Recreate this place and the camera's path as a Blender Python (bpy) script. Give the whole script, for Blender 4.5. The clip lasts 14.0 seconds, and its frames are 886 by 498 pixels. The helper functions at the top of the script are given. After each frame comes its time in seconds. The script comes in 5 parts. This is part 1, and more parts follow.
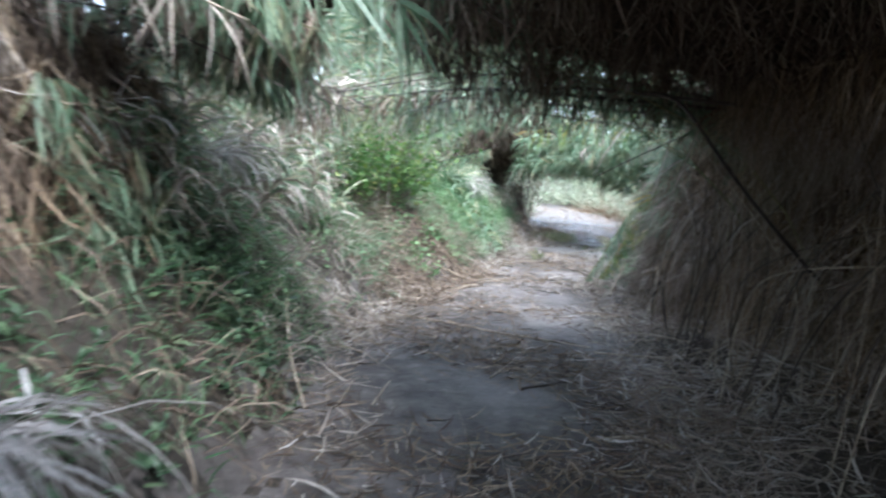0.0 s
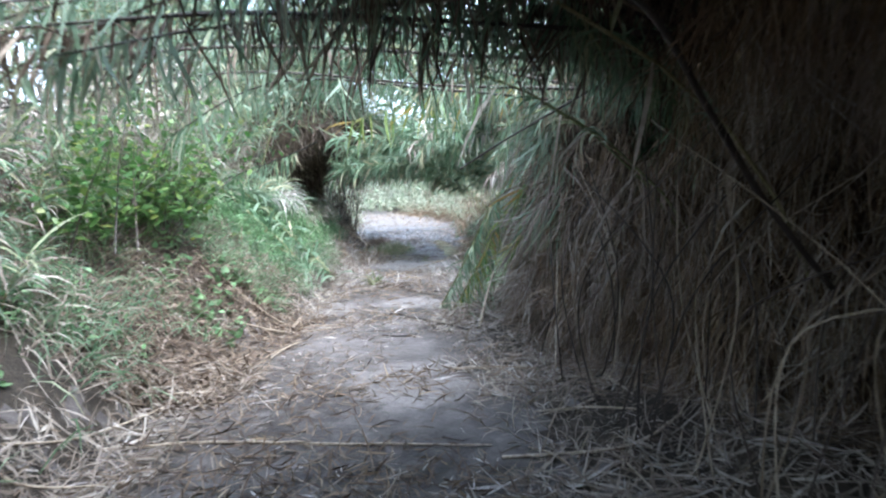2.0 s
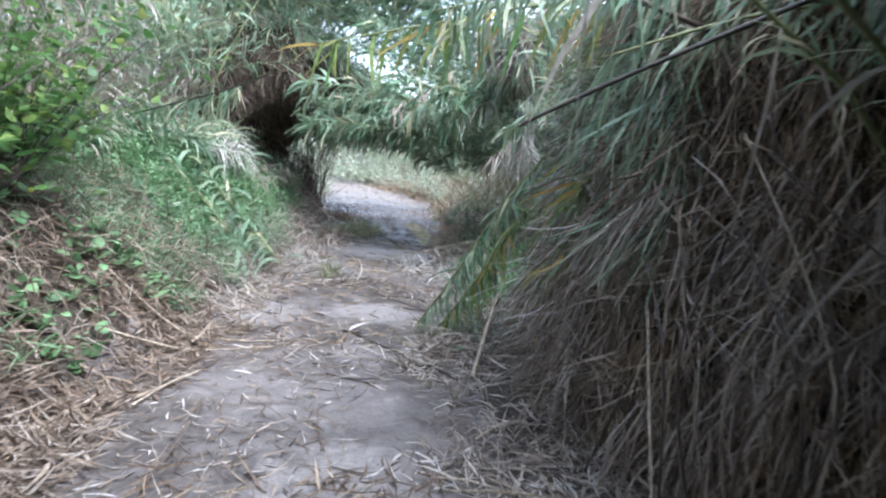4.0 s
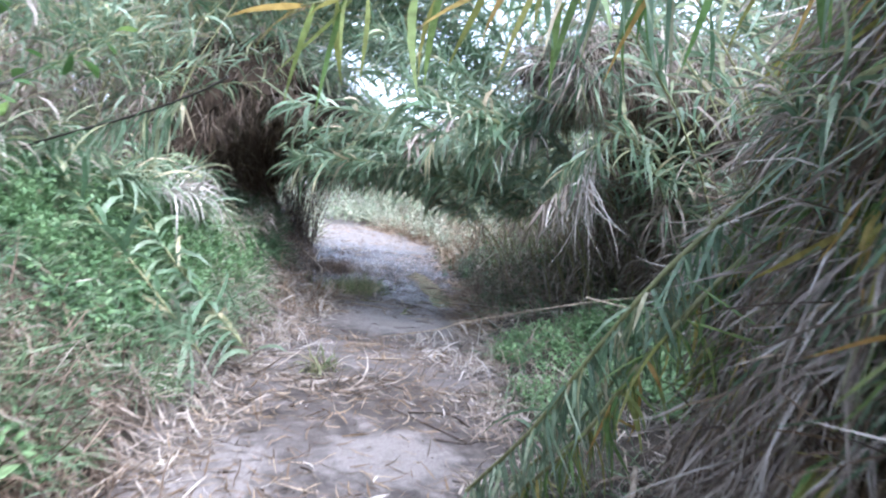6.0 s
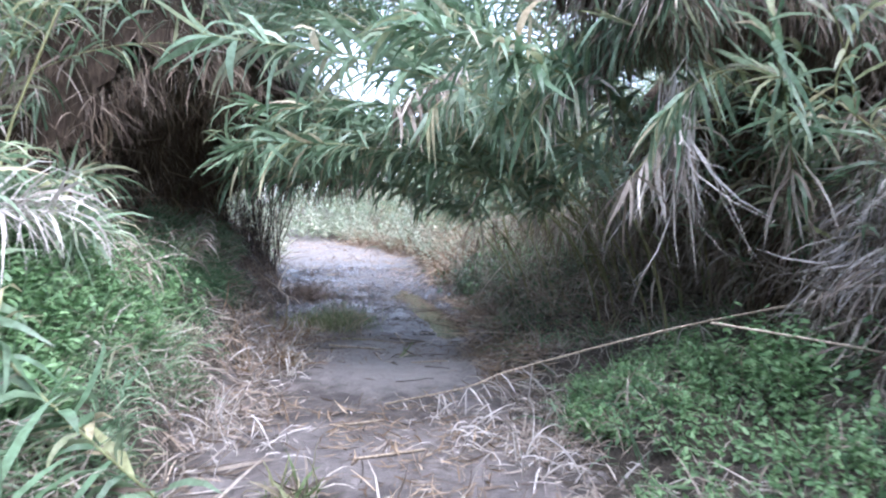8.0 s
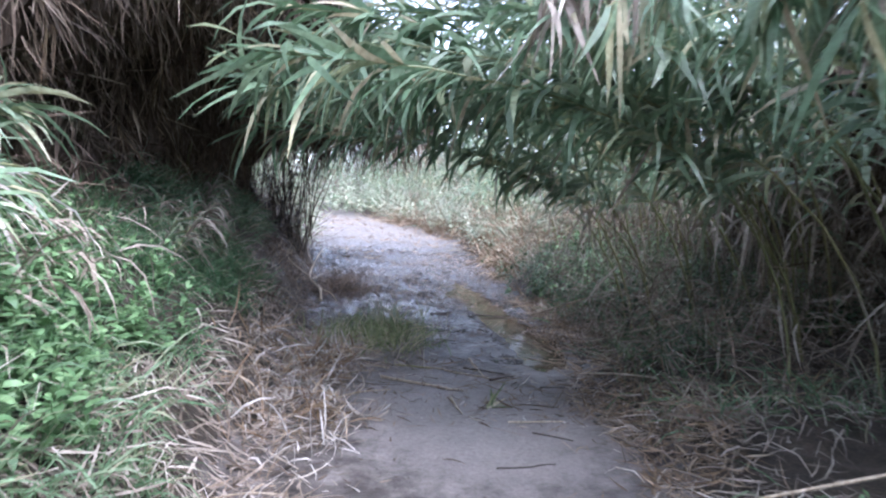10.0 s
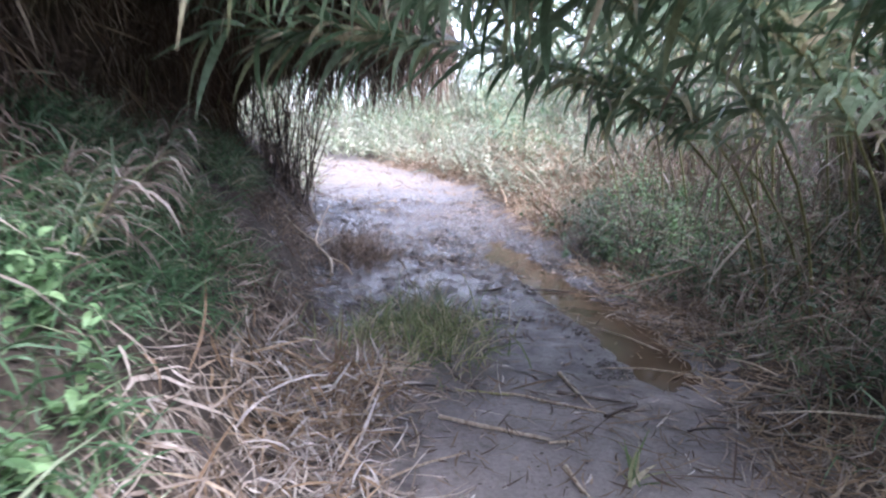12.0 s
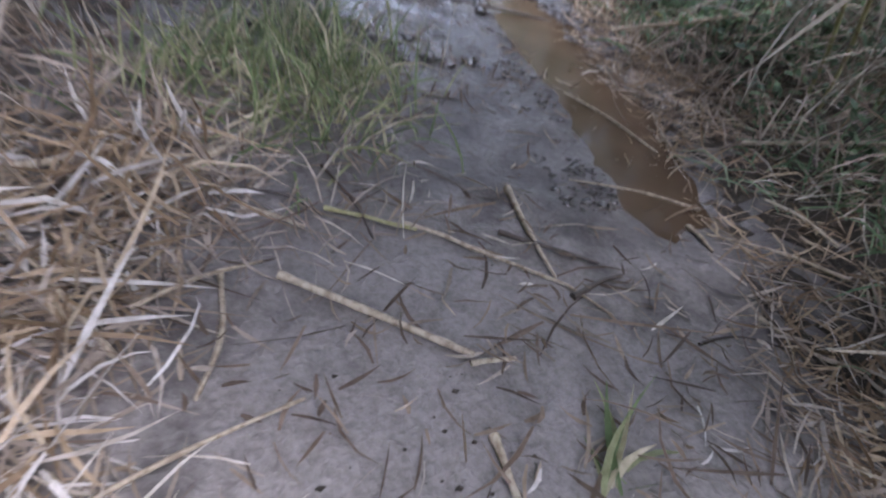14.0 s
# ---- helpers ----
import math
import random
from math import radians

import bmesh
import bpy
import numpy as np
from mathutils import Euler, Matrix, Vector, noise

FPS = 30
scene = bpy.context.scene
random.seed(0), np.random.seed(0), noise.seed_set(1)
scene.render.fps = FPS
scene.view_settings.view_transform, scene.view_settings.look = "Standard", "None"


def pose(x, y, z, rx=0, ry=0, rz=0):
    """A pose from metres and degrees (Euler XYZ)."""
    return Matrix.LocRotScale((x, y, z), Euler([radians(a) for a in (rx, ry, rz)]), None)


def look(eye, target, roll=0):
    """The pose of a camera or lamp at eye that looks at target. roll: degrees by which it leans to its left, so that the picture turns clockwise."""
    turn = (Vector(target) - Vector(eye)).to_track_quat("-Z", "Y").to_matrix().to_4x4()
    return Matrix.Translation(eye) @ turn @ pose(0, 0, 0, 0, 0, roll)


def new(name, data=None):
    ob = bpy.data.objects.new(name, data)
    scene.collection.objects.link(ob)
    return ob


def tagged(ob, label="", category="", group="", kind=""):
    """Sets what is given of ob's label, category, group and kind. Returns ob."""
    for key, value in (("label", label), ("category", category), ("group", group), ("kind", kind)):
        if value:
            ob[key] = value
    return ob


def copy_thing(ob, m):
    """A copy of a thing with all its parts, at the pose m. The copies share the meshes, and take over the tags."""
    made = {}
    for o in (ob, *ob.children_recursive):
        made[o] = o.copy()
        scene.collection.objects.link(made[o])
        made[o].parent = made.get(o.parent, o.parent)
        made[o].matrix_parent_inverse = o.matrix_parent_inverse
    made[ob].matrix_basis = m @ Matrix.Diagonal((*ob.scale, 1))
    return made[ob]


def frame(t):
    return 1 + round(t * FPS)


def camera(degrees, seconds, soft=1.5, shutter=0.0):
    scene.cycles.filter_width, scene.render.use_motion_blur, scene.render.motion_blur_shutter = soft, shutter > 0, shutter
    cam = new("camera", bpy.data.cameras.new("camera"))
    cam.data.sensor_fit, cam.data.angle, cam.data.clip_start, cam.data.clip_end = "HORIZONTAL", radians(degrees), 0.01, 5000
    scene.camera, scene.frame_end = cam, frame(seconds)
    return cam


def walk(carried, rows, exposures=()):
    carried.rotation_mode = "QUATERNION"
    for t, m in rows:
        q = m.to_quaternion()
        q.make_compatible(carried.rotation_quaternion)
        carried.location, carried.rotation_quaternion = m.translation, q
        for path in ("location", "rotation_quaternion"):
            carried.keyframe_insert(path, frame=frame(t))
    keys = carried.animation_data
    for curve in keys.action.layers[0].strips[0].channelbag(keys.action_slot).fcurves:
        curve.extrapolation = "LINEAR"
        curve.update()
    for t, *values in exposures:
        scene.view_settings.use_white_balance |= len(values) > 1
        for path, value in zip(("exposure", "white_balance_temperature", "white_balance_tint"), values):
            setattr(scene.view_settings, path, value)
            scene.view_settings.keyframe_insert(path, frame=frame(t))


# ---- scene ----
cam = camera(73.9, 14.0, soft=2.2, shutter=0.4)
PATH = [
    (0, (-0.007, -0.025, 1.486), (0.003, 1.961, 1.255), 4.1),
    (0.5, (0.054, 0.535, 1.478), (0.313, 2.505, 1.252), 3.5),
    (1, (0.08, 1.11, 1.497), (0.198, 3.085, 1.203), 3.4),
    (1.5, (0.135, 1.659, 1.501), (0.558, 3.611, 1.393), 3.0),
    (2, (0.283, 2.306, 1.502), (0.858, 4.212, 1.309), -2.0),
    (2.2, (0.348, 2.534, 1.429), (0.944, 4.432, 1.225), 0.1),
    (4.3, (0.76, 4.737, 1.484), (1.449, 6.591, 1.187), 7.3),
    (4.5, (0.781, 4.95, 1.463), (1.433, 6.811, 1.127), 9.6),
    (5, (0.873, 5.518, 1.533), (1.551, 7.371, 1.207), 8.2),
    (5.5, (0.953, 6.073, 1.575), (1.577, 7.955, 1.313), 5.7),
    (5.8, (0.976, 6.411, 1.576), (1.638, 8.291, 1.408), 6.2),
    (6, (1.037, 6.625, 1.596), (1.739, 8.493, 1.463), 6.0),
    (6.5, (1.182, 7.177, 1.611), (1.899, 9.04, 1.495), 2.8),
    (7, (1.266, 7.777, 1.578), (2.02, 9.627, 1.492), 4.4),
    (7.2, (1.315, 8.027, 1.543), (2.073, 9.875, 1.459), 3.7),
    (9.3, (1.707, 10.392, 1.463), (2.52, 12.215, 1.335), -0.4),
    (9.5, (1.737, 10.622, 1.476), (2.524, 12.455, 1.333), -0.6),
    (10, (1.733, 11.167, 1.486), (2.445, 13.027, 1.305), 4.0),
    (10.5, (1.799, 11.659, 1.462), (2.482, 13.523, 1.218), 1.6),
    (11, (1.776, 12.11, 1.498), (2.352, 14.012, 1.279), 4.1),
    (11.5, (1.85, 12.531, 1.451), (2.507, 14.409, 1.247), 1.3),
    (12, (1.933, 13.016, 1.434), (2.647, 14.847, 1.059), 2.8),
    (12.1, (1.983, 13.106, 1.426), (2.699, 14.931, 1.032), 3.9),
    (12.5, (2.13, 13.334, 1.426), (3.234, 14.943, 0.986), 5.9),
    (13, (2.361, 13.769, 1.298), (3.462, 15.198, 0.435), 7.3),
    (13.5, (2.492, 14.034, 1.256), (3.394, 15.541, 0.3), 8.9),
    (14, (2.677, 14.509, 1.184), (3.573, 15.781, -0.073), 17.6),
]
TIMES = (0.0, 2.2, 4.3, 7.2, 9.3, 11.0, 12.0, 13.0, 14.0)
EXPO = (2.97, 2.92, 2.72, 2.87, 2.8, 2.92, 3.08, 3.24, 3.36)
KELVIN = (5600, 5550, 5550, 5550, 5450, 5600, 5750, 5900, 5850)
TINT = (8, 9, 12, 20, 19, 25, 26, 23, 23)
walk(cam, [(t, look(eye, target, roll)) for t, eye, target, roll in PATH],
     list(zip(TIMES, EXPO, KELVIN, TINT)))

# ---- world and sun: bright overcast sky ----
SUN_EL, SUN_AZ = radians(62), radians(150)
world = bpy.data.worlds.new("overcast_sky")
scene.world = world
world.use_nodes = True
wn = world.node_tree
sky = wn.nodes.new("ShaderNodeTexSky")
sky.sky_type = 'NISHITA'
sky.sun_disc = False
sky.sun_elevation = SUN_EL
sky.sun_rotation = SUN_AZ
sky.air_density, sky.dust_density, sky.ozone_density = 1.0, 1.5, 1.0
cloud = wn.nodes.new("ShaderNodeHueSaturation")
cloud.inputs["Saturation"].default_value = 0.5
wn.links.new(sky.outputs[0], cloud.inputs["Color"])
wn.links.new(cloud.outputs[0], wn.nodes["Background"].inputs[0])
wn.nodes["Background"].inputs[1].default_value = 0.15

sun = new("sun", bpy.data.lights.new("sun", "SUN"))
sun.data.energy = 1.5
sun.data.angle = radians(35)
sun.data.color = (1.0, 0.98, 0.95)
sun.matrix_world = look((0, 0, 0), (-math.sin(SUN_AZ) * math.cos(SUN_EL), -math.cos(SUN_AZ) * math.cos(SUN_EL), -math.sin(SUN_EL)))

# ---- materials ----
def mat(name):
    m = bpy.data.materials.new(name)
    m.use_nodes = True
    nt = m.node_tree
    return m, nt, nt.nodes["Principled BSDF"]


def node(nt, kind, **inputs):
    n = nt.nodes.new(kind)
    for k, v in inputs.items():
        n.inputs[k.replace("_", " ")].default_value = v
    return n


def ramp(nt, src, stops):
    r = nt.nodes.new("ShaderNodeValToRGB")
    e = r.color_ramp.elements
    while len(e) < len(stops):
        e.new(0.5)
    for i, (p, c) in enumerate(stops):
        e[i].position = p
        e[i].color = (*c, 1)
    nt.links.new(src, r.inputs[0])
    return r


def coords(nt, scale=(1, 1, 1)):
    tc = nt.nodes.new("ShaderNodeTexCoord")
    mp = node(nt, "ShaderNodeMapping", Scale=scale)
    nt.links.new(tc.outputs["Object"], mp.inputs[0])
    return mp.outputs[0]


def noise_tex(nt, vec, scale, detail=4.0, rough=0.6):
    n = node(nt, "ShaderNodeTexNoise", Scale=scale, Detail=detail, Roughness=rough)
    nt.links.new(vec, n.inputs["Vector"])
    return n.outputs["Fac"]


def mixc(nt, fac, a, b, mode="MIX"):
    n = nt.nodes.new("ShaderNodeMix")
    n.data_type, n.blend_type = "RGBA", mode
    for v, s in ((fac, n.inputs[0]), (a, n.inputs[6]), (b, n.inputs[7])):
        if hasattr(v, "is_linked"):
            nt.links.new(v, s)
        else:
            s.default_value = v if isinstance(v, float) else (*v, 1)
    return n.outputs[2]


def bump(nt, bsdf, src, strength, distance):
    b = node(nt, "ShaderNodeBump", Strength=strength, Distance=distance)
    nt.links.new(src, b.inputs["Height"])
    nt.links.new(b.outputs[0], bsdf.inputs["Normal"])


def blade_material(name, stops, rough=0.5, through_light=0.35, patch=None):
    """Thin leaves: each blade takes its own tone, larger patches shift it, light shines through."""
    m, nt, p = mat(name)
    geo = nt.nodes.new("ShaderNodeNewGeometry")
    r = ramp(nt, geo.outputs["Random Per Island"], stops)
    col = r.outputs[0]
    vec = coords(nt)
    if patch:
        f = ramp(nt, noise_tex(nt, vec, 0.9, 2.0), [(0.42, (0, 0, 0)), (0.62, (1, 1, 1))])
        col = mixc(nt, f.outputs[0], col, mixc(nt, 0.6, col, patch))
    fine = ramp(nt, noise_tex(nt, vec, 28.0, 3.0), [(0.3, (0.62, 0.6, 0.55)), (0.65, (1.05, 1.05, 1.05))])
    col = mixc(nt, 1.0, col, fine.outputs[0], "MULTIPLY")
    nt.links.new(col, p.inputs["Base Color"])
    p.inputs["Roughness"].default_value = rough
    p.inputs["Specular IOR Level"].default_value = 0.35
    tr = nt.nodes.new("ShaderNodeBsdfTranslucent")
    nt.links.new(col, tr.inputs[0])
    mx = node(nt, "ShaderNodeMixShader", Fac=through_light)
    nt.links.new(p.outputs[0], mx.inputs[1])
    nt.links.new(tr.outputs[0], mx.inputs[2])
    nt.links.new(mx.outputs[0], nt.nodes["Material Output"].inputs[0])
    return m


GREEN = blade_material("reed_leaf_green", [(0.0, (0.09, 0.16, 0.085)), (0.4, (0.16, 0.26, 0.15)), (0.7, (0.26, 0.35, 0.225)), (0.86, (0.38, 0.40, 0.22)), (1.0, (0.55, 0.46, 0.33))], 0.4, 0.38, (0.3, 0.38, 0.28))
YELLOW = blade_material("reed_leaf_turning", [(0.0, (0.10, 0.2, 0.06)), (0.5, (0.2, 0.29, 0.09)), (0.8, (0.4, 0.37, 0.11)), (1.0, (0.5, 0.3, 0.1))], 0.45, 0.4)
DRY = blade_material("dead_reed_leaf", [(0.0, (0.15, 0.122, 0.096)), (0.35, (0.27, 0.228, 0.188)), (0.7, (0.42, 0.368, 0.315)), (1.0, (0.62, 0.57, 0.51))], 0.6, 0.22, (0.28, 0.215, 0.17))
PALE = blade_material("bleached_reed_leaf", [(0.0, (0.42, 0.38, 0.35)), (0.5, (0.56, 0.52, 0.49)), (1.0, (0.68, 0.64, 0.61))], 0.6, 0.25)
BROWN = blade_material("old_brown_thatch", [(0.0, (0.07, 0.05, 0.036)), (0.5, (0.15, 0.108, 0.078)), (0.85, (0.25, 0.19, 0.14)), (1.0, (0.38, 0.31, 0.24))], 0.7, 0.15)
RUST = blade_material("rust_brown_straw", [(0.0, (0.13, 0.085, 0.05)), (0.4, (0.25, 0.175, 0.11)), (0.75, (0.38, 0.285, 0.19)), (1.0, (0.52, 0.42, 0.31))], 0.6, 0.2)
GRASS = blade_material("bank_grass", [(0.0, (0.10, 0.175, 0.085)), (0.45, (0.175, 0.275, 0.145)), (0.8, (0.26, 0.35, 0.21)), (1.0, (0.48, 0.43, 0.3))], 0.5, 0.38, (0.17, 0.29, 0.19))
# Bank grass darkened in colour to carry the shade of eave and thicket.
SHADED_GRASS = blade_material("shade_toned_grass", [(0.0, (0.05, 0.115, 0.055)), (0.5, (0.09, 0.18, 0.085)), (0.9, (0.15, 0.25, 0.125)), (1.0, (0.3, 0.3, 0.2))], 0.5, 0.3)
WEED = blade_material("weed_leaf", [(0.0, (0.1, 0.19, 0.085)), (0.5, (0.175, 0.305, 0.14)), (1.0, (0.28, 0.43, 0.215))], 0.42, 0.38)
# Leaf tones paled to carry the brightness and haze of the open bank.
FAR_HAZED_GREEN = blade_material("hazed_bank_leaf", [(0.0, (0.24, 0.32, 0.2)), (0.5, (0.36, 0.44, 0.3)), (1.0, (0.55, 0.52, 0.4))], 0.5, 0.38, (0.45, 0.44, 0.36))


def cane_material(name, c0, c1, ring):
    m, nt, p = mat(name)
    info = nt.nodes.new("ShaderNodeObjectInfo")
    r = ramp(nt, info.outputs["Random"], [(0.0, c0), (1.0, c1)])
    vec = coords(nt, (40, 40, 6))
    f = ramp(nt, noise_tex(nt, vec, 1.0, 3.0), [(0.35, ring), (0.6, (1, 1, 1))])
    nt.links.new(mixc(nt, 1.0, r.outputs[0], f.outputs[0], "MULTIPLY"), p.inputs["Base Color"])
    p.inputs["Roughness"].default_value = 0.55
    bump(nt, p, noise_tex(nt, vec, 2.0), 0.3, 0.004)
    return m


CANE_DRY = cane_material("dry_cane", (0.30, 0.24, 0.17), (0.5, 0.43, 0.33), (0.5, 0.45, 0.4))
CANE_GREEN = cane_material("green_cane", (0.16, 0.19, 0.08), (0.3, 0.28, 0.14), (0.6, 0.55, 0.4))
CANE_DARK = cane_material("rotten_dark_cane", (0.035, 0.026, 0.02), (0.08, 0.06, 0.045), (0.5, 0.45, 0.4))


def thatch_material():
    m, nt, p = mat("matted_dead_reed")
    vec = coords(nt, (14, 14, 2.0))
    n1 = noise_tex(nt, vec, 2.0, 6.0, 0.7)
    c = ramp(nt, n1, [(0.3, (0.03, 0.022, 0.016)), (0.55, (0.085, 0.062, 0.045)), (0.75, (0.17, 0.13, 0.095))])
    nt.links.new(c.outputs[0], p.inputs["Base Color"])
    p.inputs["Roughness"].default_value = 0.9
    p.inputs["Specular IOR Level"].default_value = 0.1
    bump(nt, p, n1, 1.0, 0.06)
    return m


THATCH = thatch_material()


def mud_material():
    """Grey-brown silt: dry and matt in patches, wet and glossy in the low stretch of the track; soil under the banks."""
    m, nt, p = mat("track_mud")
    vec = coords(nt)
    big = noise_tex(nt, vec, 0.7, 3.0)
    mid = noise_tex(nt, vec, 5.0, 5.0, 0.65)
    fine = noise_tex(nt, vec, 45.0, 5.0, 0.7)
    base = ramp(nt, mid, [(0.32, (0.03, 0.024, 0.021)), (0.5, (0.08, 0.067, 0.06)), (0.68, (0.15, 0.128, 0.119))])
    patches = ramp(nt, big, [(0.45, (0, 0, 0)), (0.6, (1, 1, 1))])
    col = mixc(nt, patches.outputs[0], base.outputs[0], mixc(nt, 0.5, base.outputs[0], (0.2, 0.18, 0.172)))
    # pale patches on the track, the first four dried silt: x, y, half width, half length, how pale
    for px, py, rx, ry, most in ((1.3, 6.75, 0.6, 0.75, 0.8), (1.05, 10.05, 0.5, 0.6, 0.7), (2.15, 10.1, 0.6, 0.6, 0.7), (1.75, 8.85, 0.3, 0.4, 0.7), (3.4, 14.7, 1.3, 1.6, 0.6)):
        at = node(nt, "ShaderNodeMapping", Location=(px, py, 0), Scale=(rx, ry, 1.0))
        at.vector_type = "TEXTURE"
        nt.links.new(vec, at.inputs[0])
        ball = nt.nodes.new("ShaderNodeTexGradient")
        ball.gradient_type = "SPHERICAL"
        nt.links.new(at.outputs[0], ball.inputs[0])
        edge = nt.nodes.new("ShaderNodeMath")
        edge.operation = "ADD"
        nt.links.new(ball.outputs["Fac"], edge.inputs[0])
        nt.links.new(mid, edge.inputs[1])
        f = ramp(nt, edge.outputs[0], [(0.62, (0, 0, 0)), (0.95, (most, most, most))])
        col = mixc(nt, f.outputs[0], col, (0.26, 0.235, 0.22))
    grit = ramp(nt, fine, [(0.35, (0.7, 0.68, 0.66)), (0.6, (1.05, 1.05, 1.05))])
    col = mixc(nt, 1.0, col, grit.outputs[0], "MULTIPLY")
    # wet stretch begins about 16.5 m along the track
    sep = nt.nodes.new("ShaderNodeSeparateXYZ")
    nt.links.new(vec, sep.inputs[0])
    wob = nt.nodes.new("ShaderNodeMath")
    wob.operation = "MULTIPLY_ADD"
    nt.links.new(mid, wob.inputs[0])
    wob.inputs[1].default_value = 4.0
    nt.links.new(sep.outputs[1], wob.inputs[2])
    wet = nt.nodes.new("ShaderNodeMapRange")
    nt.links.new(wob.outputs[0], wet.inputs[0])
    wet.inputs[1].default_value, wet.inputs[2].default_value = 17.6, 20.2
    col = mixc(nt, wet.outputs[0], col, mixc(nt, 0.65, col, (0.05, 0.044, 0.04)))
    # the open stretch past the bend is paler and rougher
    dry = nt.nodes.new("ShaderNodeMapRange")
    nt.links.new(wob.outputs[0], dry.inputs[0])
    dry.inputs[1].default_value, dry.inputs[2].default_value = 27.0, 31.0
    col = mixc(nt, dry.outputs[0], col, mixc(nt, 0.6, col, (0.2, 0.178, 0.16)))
    nt.links.new(col, p.inputs["Base Color"])
    crumb = noise_tex(nt, vec, 15.0, 3.0)
    gloss = ramp(nt, crumb, [(0.38, (0.08, 0.08, 0.08)), (0.62, (0.32, 0.32, 0.32))])
    nt.links.new(mixc(nt, dry.outputs[0], mixc(nt, wet.outputs[0], (0.62, 0.62, 0.62), gloss.outputs[0]), (0.75, 0.75, 0.75)), p.inputs["Roughness"])
    hsum0 = nt.nodes.new("ShaderNodeMath")
    hsum0.operation = "MULTIPLY_ADD"
    nt.links.new(crumb, hsum0.inputs[0])
    hsum0.inputs[1].default_value = 0.7
    nt.links.new(mid, hsum0.inputs[2])
    hsum = nt.nodes.new("ShaderNodeMath")
    hsum.operation = "MULTIPLY_ADD"
    nt.links.new(fine, hsum.inputs[0])
    hsum.inputs[1].default_value = 0.25
    nt.links.new(hsum0.outputs[0], hsum.inputs[2])
    bump(nt, p, hsum.outputs[0], 1.0, 0.06)
    firm = nt.nodes.new("ShaderNodeMapRange")
    nt.links.new(wet.outputs[0], firm.inputs[0])
    firm.inputs[3].default_value, firm.inputs[4].default_value = 0.5, 1.0
    nt.links.new(firm.outputs[0], p.inputs["Normal"].links[0].from_node.inputs["Strength"])
    return m


MUD = mud_material()


def soil_material():
    m, nt, p = mat("bank_soil")
    vec = coords(nt)
    n1, n2 = noise_tex(nt, vec, 4.0, 5.0, 0.7), noise_tex(nt, vec, 60.0, 4.0, 0.7)
    c = ramp(nt, n1, [(0.3, (0.035, 0.028, 0.02)), (0.55, (0.075, 0.06, 0.045)), (0.75, (0.14, 0.115, 0.085))])
    g = ramp(nt, n2, [(0.35, (0.5, 0.5, 0.5)), (0.65, (1.2, 1.15, 1.1))])
    nt.links.new(mixc(nt, 1.0, c.outputs[0], g.outputs[0], "MULTIPLY"), p.inputs["Base Color"])
    p.inputs["Roughness"].default_value = 0.9
    bump(nt, p, n2, 1.0, 0.04)
    return m


SOIL = soil_material()


def water_material():
    m, nt, p = mat("muddy_water")
    vec = coords(nt)
    c = ramp(nt, noise_tex(nt, vec, 3.0, 3.0), [(0.3, (0.055, 0.036, 0.022)), (0.7, (0.09, 0.06, 0.038))])
    nt.links.new(c.outputs[0], p.inputs["Base Color"])
    p.inputs["Roughness"].default_value = 0.06
    p.inputs["IOR"].default_value = 1.15
    bump(nt, p, noise_tex(nt, vec, 9.0, 2.0), 0.12, 0.01)
    return m


WATER = water_material()


def film_material():
    m, nt, p = mat("water_film")
    vec = coords(nt)
    c = ramp(nt, noise_tex(nt, vec, 4.0, 3.0), [(0.3, (0.05, 0.043, 0.038)), (0.7, (0.1, 0.088, 0.078))])
    nt.links.new(c.outputs[0], p.inputs["Base Color"])
    p.inputs["Roughness"].default_value = 0.08
    p.inputs["IOR"].default_value = 1.4
    bump(nt, p, noise_tex(nt, vec, 22.0, 4.0), 0.4, 0.03)
    return m


FILM = film_material()


def wet_mud_material():
    m, nt, p = mat("wet_clod")
    vec = coords(nt)
    c = ramp(nt, noise_tex(nt, vec, 20.0, 3.0), [(0.3, (0.05, 0.044, 0.04)), (0.7, (0.12, 0.108, 0.1))])
    nt.links.new(c.outputs[0], p.inputs["Base Color"])
    p.inputs["Roughness"].default_value = 0.15
    return m


WET_MUD = wet_mud_material()

# ---- mesh helpers ----
RNG = np.random.default_rng(7)


def mesh_np(name, verts, quads, material):
    me = bpy.data.meshes.new(name)
    v = np.ascontiguousarray(verts, dtype=np.float32)
    q = np.ascontiguousarray(quads, dtype=np.int32)
    me.vertices.add(len(v))
    me.vertices.foreach_set("co", v.ravel())
    me.loops.add(q.size)
    me.loops.foreach_set("vertex_index", q.ravel())
    me.polygons.add(len(q))
    me.polygons.foreach_set("loop_start", np.arange(0, q.size, q.shape[1], dtype=np.int32))
    me.update(calc_edges=True)
    me.validate()
    me.materials.append(material)
    me.shade_smooth()
    return me


def unit(a):
    return a / np.maximum(np.linalg.norm(a, axis=-1, keepdims=True), 1e-6)


PROFILE = {2: (0.6, 0.8, 0.1), 3: (0.5, 1.0, 0.7, 0.08), 4: (0.45, 1.0, 0.9, 0.55, 0.06), 5: (0.4, 0.9, 1.0, 0.8, 0.45, 0.05)}


